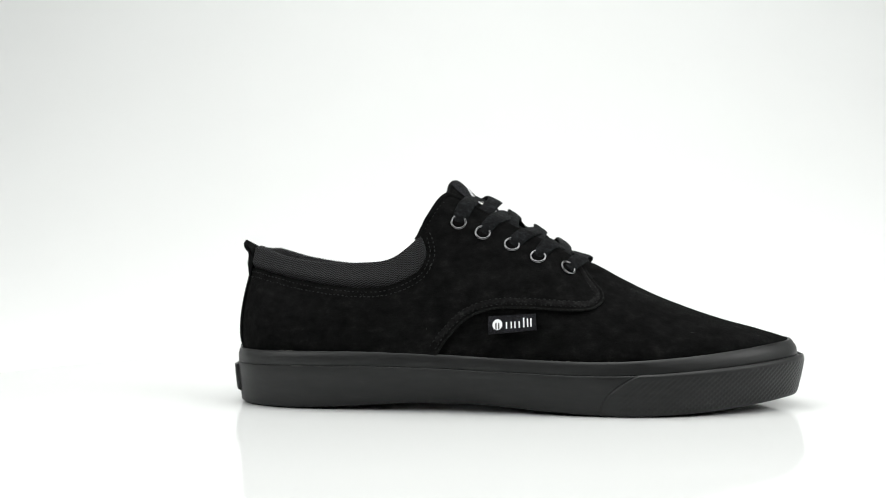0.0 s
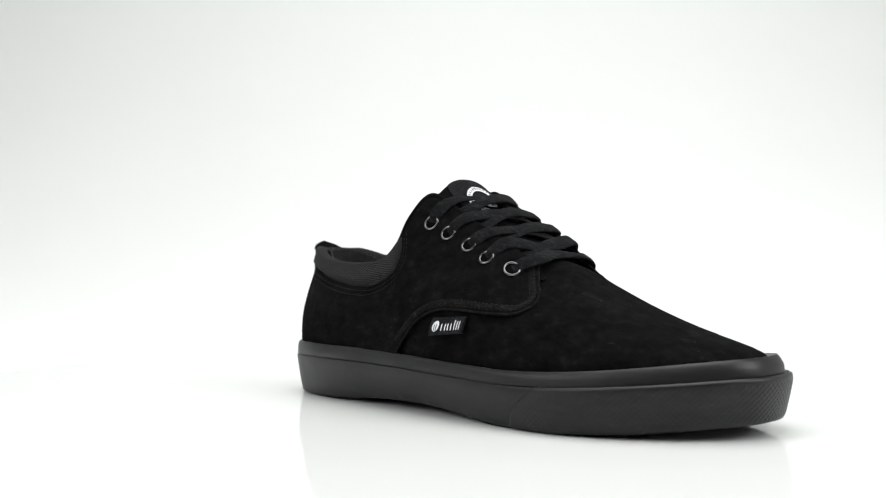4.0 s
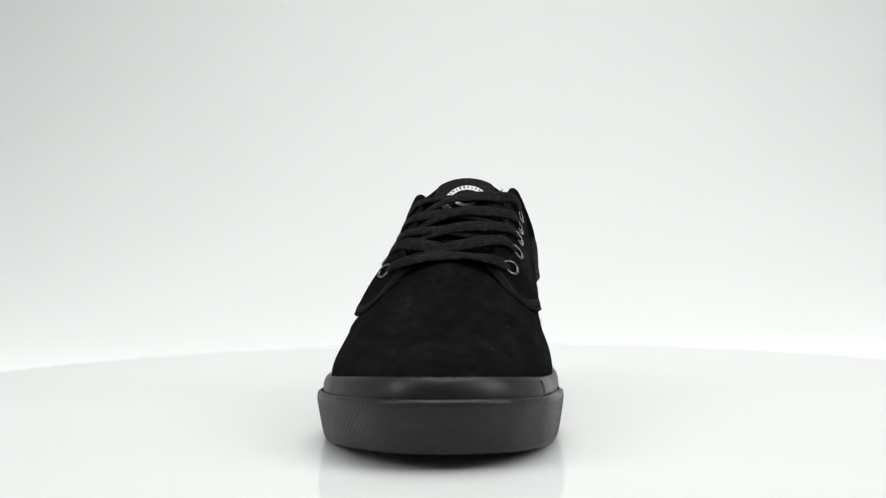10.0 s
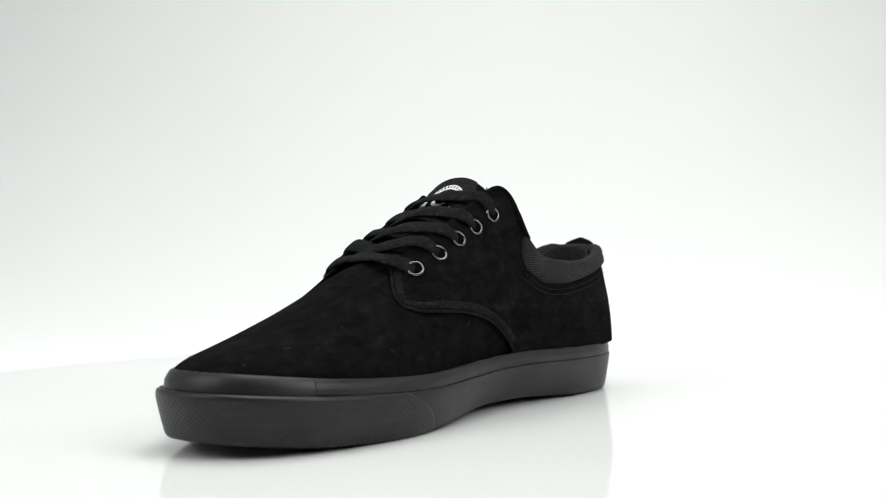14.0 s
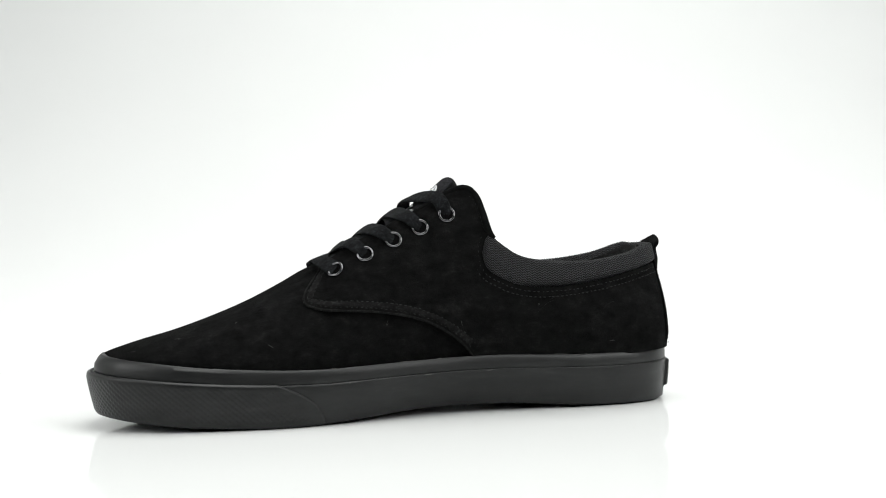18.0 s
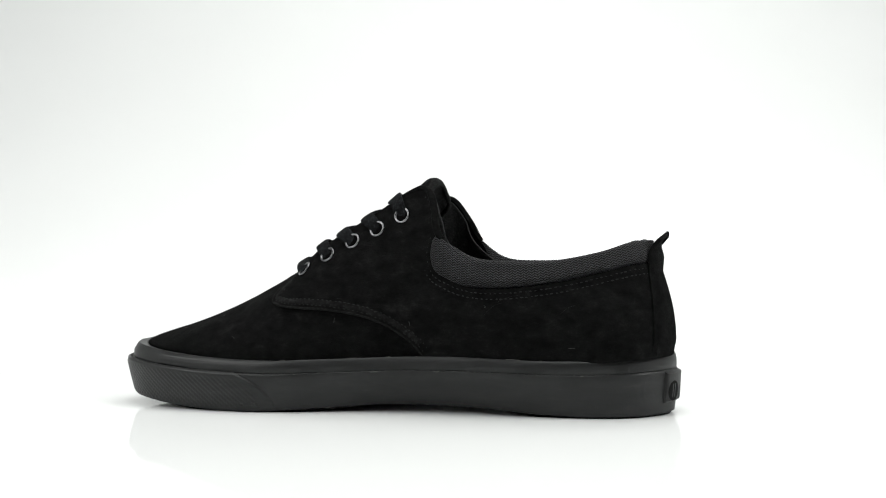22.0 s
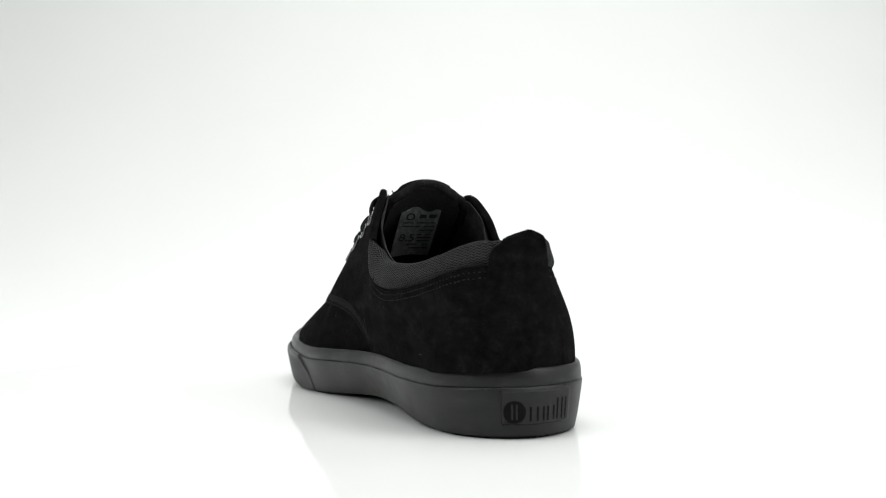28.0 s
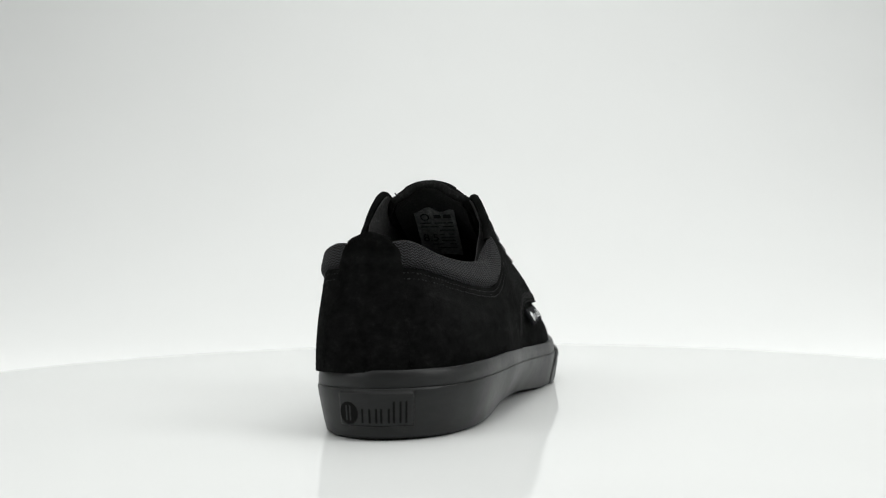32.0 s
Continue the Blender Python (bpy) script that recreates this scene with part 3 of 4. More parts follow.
def build_upper():
    # vamp: both halves, joined along the ridge
    verts, faces = [], []
    for side in (-1, 1):
        kk = np.concatenate([np.linspace(8, 13.6, 40)[:-1], np.linspace(13.6, 21, 90)])
        vm = np.interp(kk, [8, 9, 10, 11.9, 12.4, 13.9, 21], [0.15, 0.45, 0.58, 0.65, 1.0, 1.0, 1.0])
        sink = np.interp(kk, [8, 10, 12.0, 13.4, 21], [-2.5, -1.4, -1.0, 0, 0])
        ease = lambda t: np.clip(t, 0, 1) ** 2 * (3 - 2 * np.clip(t, 0, 1))
        g = []
        for k, v, d in zip(kk, vm, sink):
            vv = np.linspace(0, v, 40)
            # under the eyestay the vamp leaves the quarter's form and runs flat across
            w = np.maximum(ease((vv - 0.55) / 0.35), ease((k - 12.6) / 1.1))[:, None]
            g.append(skin(side, np.full(40, k), vv, d) * (1 - w) + skin(side, np.full(40, k), vv, d, K_VAMP) * w)
        g = np.array(g)
        b = len(verts)
        verts += list(g.reshape(-1, 3))
        faces += grid_faces(g.shape[0], g.shape[1], b, flip=side > 0)
    vamp = mesh_ob("vamp", verts, faces, SUEDE, SHOE, "smooth black suede vamp over the toes")
    bm = bmesh.new()
    bm.from_mesh(vamp.data)
    bmesh.ops.remove_doubles(bm, verts=bm.verts, dist=0.0002)
    bm.to_mesh(vamp.data)
    bm.free()
    vamp.data.polygons.foreach_set("use_smooth", [True] * len(vamp.data.polygons))
    for side, word in ((-1, "outer"), (1, "inner")):
        fv, fk = FRONTS[side]
        rows = np.linspace(0, 1, 150)
        cols = np.concatenate([np.linspace(0, 0.55, 50)[:-1], np.linspace(0.55, 1, 60)])
        g = []
        for w in rows:
            k = cols * np.interp(w, fv, fk)
            g.append(skin(side, k, v_map(side, k, w), 1.3))
        g = np.array(g)
        if side < 0:
            g = g[::-1]
        q = shell("quarter", g, 2.0, SUEDE, SHOE, "black suede quarter on the " + word + " side")
        # the cut edge, rough and a little paler
        w = np.linspace(0.0, 0.985, 260)
        f = np.interp(w, fv, fk)
        p0, n0 = on_skin(side, f, v_map(side, f, w), 0.9)
        rs = np.random.RandomState(3 + side)
        rough = np.convolve(rs.uniform(-1, 1, 264), np.ones(5) / 5, "valid")[:260]
        p0 = p0 + n0 * rough[:, None] * 0.3
        v, fc = sweep(p0, n0, [(0.65 * math.cos(a), 0.6 * math.sin(a)) for a in np.linspace(0, 2 * math.pi, 8, endpoint=False)])
        mesh_ob("raw_edge", v, fc, RAW, q, "rough cut suede edge")
        # two rows of stitches behind the front edge
        for inset in (1.6, 4.6):
            w = np.linspace(0.02, 0.97, 240)
            f = np.array([[a] for a in np.interp(w, fv, fk)])[:, 0]
            wv = v_map(side, f, w)
            edge = skin(side, f, wv, 1.3)
            mid = skin(side, f - 0.02, wv, 1.3)
            # step inwards over the skin, square to the edge
            t = np.gradient(edge, axis=0)
            p0, n0 = on_skin(side, f, wv, 1.3)
            inw = np.cross(t, n0)
            inw /= np.maximum(np.linalg.norm(inw, axis=1, keepdims=True), 1e-9)
            away = mid - edge
            inw *= np.sign(np.sum(inw * away, axis=1, keepdims=True) + 1e-12)
            k = np.ones(9) / 9
            inw = np.stack([np.convolve(np.pad(inw[:, c], 4, mode="edge"), k, "valid") for c in range(3)], 1)
            stitches("stitching", p0 + inw * inset, n0, q)
            if inset < 2:
                # low padded welt between the rows, rubbed a little paler
                sel = slice(6, -4)
                wob = np.convolve(rs.uniform(-1, 1, 244), np.ones(5) / 5, "valid")[:240]
                pw = (p0 + inw * 3.1 + n0 * (0.02 + 0.22 * wob[:, None]))[sel]
                v, fc = sweep(pw, n0[sel], [(1.35 * math.cos(a), 0.26 * math.sin(a)) for a in np.linspace(0, 2 * math.pi, 10, endpoint=False)])
                mesh_ob("welt", v, fc, WELT, q, "padded seam welt")
        # two rows of stitches round the collar and up the back of the eyestay
        kk = np.concatenate([np.linspace(1.2, 7.0, 160), np.linspace(7.0, 7.9, 30)[1:], np.linspace(7.9, 7.35, 24)[1:]])
        vv = np.concatenate([v_low(side, kk[:189]), v_high(side, kk[189:])])
        p0, n0 = on_skin(side, kk, vv, 1.3)
        inw = np.cross(np.gradient(p0, axis=0), n0)
        inw /= np.maximum(np.linalg.norm(inw, axis=1, keepdims=True), 1e-9)
        inw *= 1.0 if inw[60, 2] < 0 else -1.0
        ker = np.ones(15) / 15
        inw = np.stack([np.convolve(np.pad(inw[:, c], 7, mode="edge"), ker, "valid") for c in range(3)], 1)
        for inset in (2.2, 4.8):
            stitches("stitching", p0 + inw * inset + n0 * 0.12, n0, q)
        for v in (0.90, 0.955):
            kk = np.linspace(7.7, 9.2, 60)
            p0, n0 = on_skin(side, kk, np.full(60, v), 1.34)
            stitches("stitching", p0, n0, q)
        # padded collar, rolled over the top edge, with a rounded front end
        kk = np.concatenate([np.linspace(0, 7.0, 130), 7.0 + 0.9 * np.sin(np.linspace(0, math.pi / 2, 36))[1:]])
        count = len(kk)
        prof = []
        roll = np.clip((7.1 - kk) / 0.7, 0, 1)
        turn = np.clip((kk - 5.7) / 0.55, 0, 1)
        ease = np.sqrt(np.clip(1 - (np.maximum(kk - 7.0, 0) / 0.9) ** 2, 0, 1))
        # flatter where it lies under the heel strip
        snug = np.interp(kk, [0, 0.95, 1.5], [0.3, 0.4, 1.0])
        lo, hi = v_low(side, kk), v_high(side, kk)
        ws = np.concatenate([np.linspace(0, 0.12, 8)[:-1], np.linspace(0.12, 0.62, 16)[:-1], np.linspace(0.62, 1, 16)])
        for w in ws:
            f = min(1.0, w / 0.62)
            o = -0.8 + 4.2 * (1 - (1 - min(f / 0.32, 1.0)) ** 2) - 1.1 * max(0.0, f - 0.5)
            o = np.where(o > 0, o * snug, o)
            o = o * (1 - turn) + turn * (1.2 + (1.7 if side < 0 else 1.9) * math.sqrt(max(0.0, 1 - (2 * f - 1) ** 2)) ** 0.8 * ease)
            if w <= 0.62:
                p = skin(side, kk, lo * (1 - f) + hi * f, o)
            else:
                a = (w - 0.62) / 0.38 * math.pi
                rad = (o + 4.2) / 2 * roll
                p = skin(side, kk, hi, o - rad + rad * math.cos(a))
                p[:, 2] += (math.sin(a) * 2.2 - max(0, a - 2.0) * 2.0) * roll * snug
            prof.append(p)
        g = np.array(prof)
        arc = np.concatenate([[0], np.cumsum(np.linalg.norm(np.diff(g[12], axis=0), axis=1))]) * MM
        up = np.concatenate([np.zeros((1, count)), np.cumsum(np.linalg.norm(np.diff(g, axis=0), axis=2), axis=0)]) * MM
        uv = np.stack(np.broadcast_arrays(arc[None, :], up), -1)
        if side < 0:
            g, uv = g[::-1], uv[::-1]
        shell("collar", g, 0.8, MESHCLOTH, SHOE, "padded herringbone mesh collar, " + word + " side", uv=uv)
        # turned, padded edge of the eyestay, from the collar to the lowest eyelet
        kk = np.linspace(7.0, 12.3, 110)
        p0, n0 = on_skin(side, kk, np.full(110, 0.995), 0.2)
        fat = np.interp(kk, [7.0, 7.4, 9.6, 12.3], [1.6, 2.0, 1.9, 1.0])
        tube = [[(w * 0.9 * math.cos(a), w * math.sin(a)) for a in np.linspace(0, 2 * math.pi, 10, endpoint=False)] for w in fat]

        class Rim:
            def __len__(self):
                return 10

            def __call__(self, f):
                return tube[int(round(f * 109))]
        v, fc = sweep(p0, n0, Rim())
        mesh_ob("eyestay_edge", v, fc, SUEDE, q, "turned padded suede edge")
        # lining inside
        kk = np.linspace(0, 12.8, 120)
        g = np.array([skin(side, kk, np.full(120, v), -np.interp(kk, [0, 7, 8, 12.8], [6, 5, 2.4, 2.2])) for v in np.linspace(0.99, 0.0, 24)])
        if side > 0:
            g = g[::-1]
        shell("lining", g, 0.6, LINING, SHOE, "black inner lining")


def build_heel():
    # back strip, wider towards the sole, that runs on into the curled pull tab
    rows = []
    for v in np.linspace(0.0, 0.86, 36):
        ks = np.linspace(-(1.62 * (1 - v) + 1.12 * v), 1.62 * (1 - v) + 1.0 * v, 41)
        off = 0.3 + 1.9 * min(1.0, max(v, 0.0) / 0.09) ** 0.6 + 2.4 * np.clip((v - 0.66) / 0.14, 0, 1) * (1 - np.abs(np.linspace(-1, 1, 41)) ** 10)
        p = np.where(ks[:, None] < 0, skin(-1, np.abs(ks), np.full(41, v), off), skin(1, np.abs(ks), np.full(41, v), off))
        rows.append(p)
    base = rows[-1]
    mid = base.mean(axis=0)
    x0, z0 = base[20, 0], mid[2]
    b = np.linspace(-1, 1, 41)
    path = curve_through([(0, 0), (0.6, 2.4), (0.5, 4.6), (-0.2, 6.6), (-1.2, 8.3), (-2.3, 9.8)], 22)
    for i in range(1, 22):
        f = i / 21
        w = (1 - 0.12 * f) * math.sqrt(max(0.03, 1 - max(0.0, (f - 0.10) / 0.91) ** 2.0))
        flat = base[:, 0] - x0
        x = x0 + path[i, 0] + flat * (1 - 0.88 * f) * w
        y = mid[1] - 1.0 * f + (base[:, 1] - mid[1]) * w
        z = base[:, 2] + path[i, 1] - (0.4 * b * b + 0.9 * b ** 6) * f * f
        rows.append(np.stack([x, y, z], 1))
    thick = np.interp(np.arange(len(rows)), [0, 38, len(rows) - 1], [2.0, 2.0, 0.5])[:, None, None]
    strip = shell("heel_strip", np.array(rows), thick, SUEDE, SHOE, "black suede heel strip ending in a short curled pull tab")
    for side in (-1, 1):
        v = np.linspace(0.02, 0.80, 80)
        p0, n0 = on_skin(side, 1.62 * (1 - v) + (1.02 if side < 0 else 0.8) * v - 0.13, v, 2.25)
        stitches("stitching", p0, n0, strip, thread=SUEDE)


TONGUE_LINE = [(77, 8, 69.0), (64, 8, 76.0), (46, 8.5, 88.2), (28, 9.5, 98.6), (15, 10.3, 107.6), (8, 10.5, 114.2), (4.4, 10.5, 117.4), (2.0, 10.5, 118.0)]


def tongue_at(a, b, lift=0.0):
    """a: foot to tip, 0 to 1; b: across, -1 to 1."""
    a, b = np.broadcast_arrays(np.asarray(a, float), np.asarray(b, float))
    c = spline(TONGUE_LINE, a * (len(TONGUE_LINE) - 1))
    w = np.interp(a, [0, 0.25, 0.72, 0.86, 0.93, 0.97, 1.0], [22, 25, 25, 22.5, 20.5, 18, 12])
    sag = np.interp(a, [0, 0.2, 0.5, 0.8, 1.0], [3, 6, 9, 12, 7.0])
    p = c + np.stack([0 * a, b * w, -sag * np.abs(b) ** 2.2], -1)
    n = np.stack([0.45 + 0 * a, b * 0.8, 0.85 + 0 * a], -1)
    n /= np.linalg.norm(n, axis=-1, keepdims=True)
    return p + n * np.asarray(lift)[..., None]


def build_tongue():
    aa, bb = np.linspace(0, 1, 60), np.linspace(-1, 1, 40)
    g = tongue_at(aa[:, None], bb[None, :])
    t = shell("tongue", g[::-1], 3.6, SUEDE, SHOE, "black padded suede tongue")
    # cloth lining under the tongue, its colour lifted for haze, and a rolled rim round its tip
    g = tongue_at(0.93 * aa[:, None], np.linspace(-0.9, 0.9, 40)[None, :], -4.3)
    shell("tongue_lining", g[::-1], 0.6, TONGUE_LINING, t, "black cloth lining under the tongue")
    ra = np.concatenate([np.linspace(0.55, 0.97, 40), np.full(40, 0.985), np.linspace(0.97, 0.55, 40)])
    rb = np.concatenate([np.full(40, -1.0), np.linspace(-1.0, 1.0, 42)[1:-1], np.full(40, 1.0)])
    p0 = tongue_at(ra, rb, -1.9)
    ker = np.ones(7) / 7
    p0 = np.stack([np.convolve(np.pad(p0[:, c], 3, mode="edge"), ker, "valid") for c in range(3)], 1)
    n0 = tongue_at(ra, rb, 1.0) - tongue_at(ra, rb, 0.0)
    v, f = sweep(p0, n0, [(1.5 * math.cos(a), 2.4 * math.sin(a)) for a in np.linspace(0, 2 * math.pi, 12, endpoint=False)])
    mesh_ob("tongue_rim", v, f, WELT, t, "rolled suede rim of the tongue")
    # satin badge on the front of the tip, with a white ring
    a = np.linspace(0.55, 0.955, 30)
    g = tongue_at(a[:, None], np.linspace(-0.62, 0.62, 24)[None, :], 0.7)
    badge = shell("tongue_badge", g[::-1], 0.6, SATIN, t, "dark satin badge with a white ring emblem")
    la = np.linspace(0, 1, 400)
    cl = spline(TONGUE_LINE, la * (len(TONGUE_LINE) - 1))
    arc = np.concatenate([[0], np.cumsum(np.linalg.norm(np.diff(cl, axis=0), axis=1))])
    c_arc = arc[-1] - 20.5

    def spot(px, py, lift):
        a = np.interp(c_arc + py, arc, la)
        w = np.interp(a, [0, 0.25, 0.72, 0.86, 0.93, 0.97, 1.0], [22, 25, 25, 22.5, 20.5, 18, 12])
        return tongue_at(a, (px + 1.8) / w, lift)
    for r0, r1 in ((9.0, 12.2), (3.4, 5.6)):
        q = np.linspace(0, 2 * math.pi, 73)[:-1]
        g = np.array([[spot(np.array(r * math.sin(x)), np.array(r * math.cos(x)), np.array(0.95)) for r in np.linspace(r0, r1, 4)] for x in q])
        v = g.reshape(-1, 3)
        mesh_ob("emblem_ring", v, grid_faces(len(q), 4, close=True), WHITE_THREAD, badge, "white woven ring")
    rng = random.Random(4)
    for i in range(34):
        x0 = 2 * math.pi * i / 34
        d = 0.022 + 0.02 * rng.random()
        g = np.array([[spot(np.array(r * math.sin(x)), np.array(r * math.cos(x)), np.array(1.12)) for r in (9.8, 11.4)] for x in (x0 - d, x0 + d)])
        mesh_ob("mark", g.reshape(-1, 3), grid_faces(2, 2), INK_AND_SHADE, badge)
    # size label under the tongue
    g = []
    for f in np.linspace(0, 1, 12):
        row = []
        for b in np.linspace(-1, 1, 12):
            row.append((11.5 + 23 * f, 10.2 + b * 11.2, 103.4 - 24 * f - 1.2 * b * b + 0.6 * math.sin(3 * f + b) + 1.3 * (1 - f) ** 3 * math.sin(5 * b)))
        g.append(row)
    g = np.array(g)
    lab = shell("size_label", g, 0.5, GREY_LABEL, t, "grey woven size label inside the tongue")
    nrm = np.array([-0.72, 0, -0.69])
    down, across = np.array([23.0, 0, -24.0]) / 33.2, np.array([0, -1.0, 0])
    at = lambda f, b: np.array([11.5 + 23 * f, 10.2 + b * 11.2, 103.4 - 24 * f]) + nrm * 1.6

    def bar(f0, f1, b0, b1):
        vs = [at(f0, b0), at(f0, b1), at(f1, b1), at(f1, b0)]
        mesh_ob("print_bar", vs, [(0, 1, 2, 3)], FADED_INK, lab)
    # print that cannot be read, as plain bars
    for b0, b1 in ((-0.8, -0.42), (-0.3, 0.05)):
        bar(0.08, 0.16, b0, b1)
    for f0, b0, b1 in ((0.25, -0.85, 0.1), (0.25, 0.25, 0.8), (0.33, -0.85, -0.3), (0.33, -0.1, 0.8), (0.41, -0.85, -0.1), (0.50, -0.8, -0.5), (0.50, -0.3, -0.05),
                       (0.57, -0.8, -0.1), (0.64, -0.8, -0.1), (0.72, -0.8, -0.45), (0.72, -0.2, 0.4), (0.80, -0.8, 0.2)):
        bar(f0, f0 + 0.022, b0, b1)
    txt = bpy.data.curves.new("size_number", "FONT")
    txt.body, txt.size, txt.extrude = "8.5", 0.0075, 0.00005
    tob = new("size_number", txt)
    txt.materials.append(FADED_INK)
    dg = bpy.context.evaluated_depsgraph_get()
    me = bpy.data.meshes.new_from_object(tob.evaluated_get(dg))
    bpy.data.objects.remove(tob)
    ax, ay = Vector(across), Vector(-down)
    rot = Matrix((ax, ay, ax.cross(ay))).transposed().to_4x4()
    me.transform(Matrix.Translation(Vector(at(0.66, 0.82)) * MM) @ rot)
    num = new("size_number", me)
    num.parent = lab
    q = np.linspace(0, 2 * math.pi, 25)[:-1]
    g = np.array([[at(0.13 + 0.075 * r * math.cos(a), 0.5 + 0.22 * r * math.sin(a)) for r in (0.72, 1.0)] for a in q])
    mesh_ob("emblem_ring", g.reshape(-1, 3), grid_faces(24, 2, close=True), INK_AND_SHADE, lab)


EYELETS = {-1: [(10.0, -21.8, 95.5), (22.2, -21.5, 89.5), (36.8, -21.8, 83.0), (49.9, -22.4, 76.5), (64.2, -21.2, 70.4)],
           1: [(10.4, 39.1, 98.5), (24.0, 39.2, 92.3), (37.2, 39.0, 85.9), (50.8, 39.0, 79.3), (65.0, 37.0, 72.4)]}


def eyelet_frame(side, i):
    """The eyelet's seat on the quarter and its outward normal."""
    e = np.array(EYELETS[side][i])
    k0 = k_at_x(e[0])
    kk, vv = np.meshgrid(np.linspace(k0 - 0.5, k0 + 0.5, 41), np.linspace(0.45, 0.98, 60))
    p = skin(side, kk.ravel(), vv.ravel(), 1.3)
    j = int(np.argmin(np.linalg.norm(p - e, axis=1)))
    p0, n0 = on_skin(side, kk.ravel()[j:j + 1], vv.ravel()[j:j + 1], 1.3)
    return p0[0], n0[0], float(kk.ravel()[j]), float(vv.ravel()[j])


def build_eyelets():
    for side in (-1, 1):
        for i in range(5):
            c, n, _, _ = eyelet_frame(side, i)
            t = np.cross(n, [1, 0, 0])
            t /= np.linalg.norm(t)
            s = np.cross(n, t)
            verts, m, r = [], 28, 10
            for a in np.linspace(0, 2 * math.pi, m, endpoint=False):
                d = t * math.cos(a) + s * math.sin(a)
                for b in np.linspace(0, 2 * math.pi, r, endpoint=False):
                    verts.append(c + d * (3.6 + 0.72 * math.cos(b)) + n * (0.2 + 0.75 * math.sin(b)))
            faces = [(i2 * r + j, i2 * r + (j + 1) % r, ((i2 + 1) % m) * r + (j + 1) % r, ((i2 + 1) % m) * r + j) for i2 in range(m) for j in range(r)]
            ring_ob = mesh_ob("eyelet", verts, faces, METAL, SHOE, "small polished gunmetal eyelet")
            # flat black disc stands in for the shade inside the ring
            disc = [c + (t * math.cos(a) + s * math.sin(a)) * 3.0 + n * 0.12 for a in np.linspace(0, 2 * math.pi, 20, endpoint=False)]
            mesh_ob("hole_shade", disc, [tuple(range(20))], INK_AND_SHADE, ring_ob)


def lace_profile(width=7.6, thick=2.0):
    q = np.linspace(0, 2 * math.pi, 16, endpoint=False)
    return [(width / 2 * np.sign(math.cos(a)) * abs(math.cos(a)) ** 0.7, thick / 2 * np.sign(math.sin(a)) * abs(math.sin(a)) ** 0.8) for a in q]


def lace(points, label):
    p = curve_through(points, 70)
    ker = np.ones(9) / 9
    soft = np.stack([np.convolve(np.pad(p[:, c], 4, mode="edge"), ker, "valid") for c in range(3)], 1)
    p = np.concatenate([p[:3], soft[3:-3], p[-3:]])
    rng = np.random.RandomState(int(abs(p[0, 0] * 100)) + (7 if p[0, 1] > CY else 0))
    ph = rng.rand() * 6
    n = np.stack([np.full(70, 0.5) + 0.12 * np.sin(np.linspace(0, 6, 70) + ph), (p[:, 1] - CY) / 26.0, np.full(70, 0.9)], 1)
    n[:6] = n[5:6]
    n /= np.linalg.norm(n, axis=1, keepdims=True)
    wide = lambda f: lace_profile(8.8 - 2.6 * math.exp(-f * 14) - 1.2 * math.sin(5 * f + ph) ** 2, 1.8 + 0.5 * math.exp(-f * 10))
    class Prof:
        def __len__(self):
            return 16

        def __call__(self, f):
            return wide(f)
    v, f = sweep(p, n, Prof())
    mesh_ob("lace", v, f, LACE, SHOE, label)


def lace_start(side, i, puff):
    """From inside the eyelet's opening up over the eyestay towards its inner edge."""
    c, n, k, v = eyelet_frame(side, i)
    vt = float(v_top(side, k))
    at = lambda dk, f, off: skin(side, np.array([k + dk]), np.array([v + f * (vt - v)]), np.array([off]))[0]
    d = 1.0
    return [c - n * 2.2, at(0.06 * d, 0.12, 1.7), at(0.22 * d, 0.55, 2.3 + puff * 0.7), at(0.36 * d, 0.98, 2.0 + puff)]


def build_laces():
    for side in (-1, 1):
        puff = 0.7 if side > 0 else 0.0
        for i in range(4):
            a = lace_start(side, i, puff)
            d, nd, kd, vd = eyelet_frame(-side, i + 1)
            hi = 1.7 if side > 0 else 0.0
            c = a[-1]
            end = skin(-side, np.array([kd - 0.05]), np.array([0.97 * float(v_top(-side, kd))]), np.array([-1.6]))[0]
            xs = [c[0] + (end[0] - c[0]) * f for f in (0.40, 0.72)]
            tz = spline(TONGUE_LINE, np.interp(np.array(xs), [q[0] for q in TONGUE_LINE][::-1], np.arange(len(TONGUE_LINE))[::-1]))[:, 2]
            if i == 0:
                xs = [xs[0] - 4.5, xs[1] - 1.0] if side < 0 else [xs[0] + 5.0, xs[1] + 4.5]
                tz = tz + np.array([0.0, 0.0] if side < 0 else [-2.6, -2.2])
            pts = a + [np.array([xs[0] + 1.0, c[1] + (end[1] - c[1]) * 0.42, tz[0] + 2.3 + hi]),
                       np.array([xs[1] + 1.0, c[1] + (end[1] - c[1]) * 0.74, tz[1] + 0.9 + hi * 0.5]), end]
            lace(pts, "flat black cotton lace crossing the tongue")
    a, b = lace_start(-1, 4, 0.3), lace_start(1, 4, 0.8)
    lace(a + [np.array([68.0, 0, 77.6]), np.array([68.5, 14, 78.0])] + b[::-1], "flat black cotton lace lying straight across the vamp")


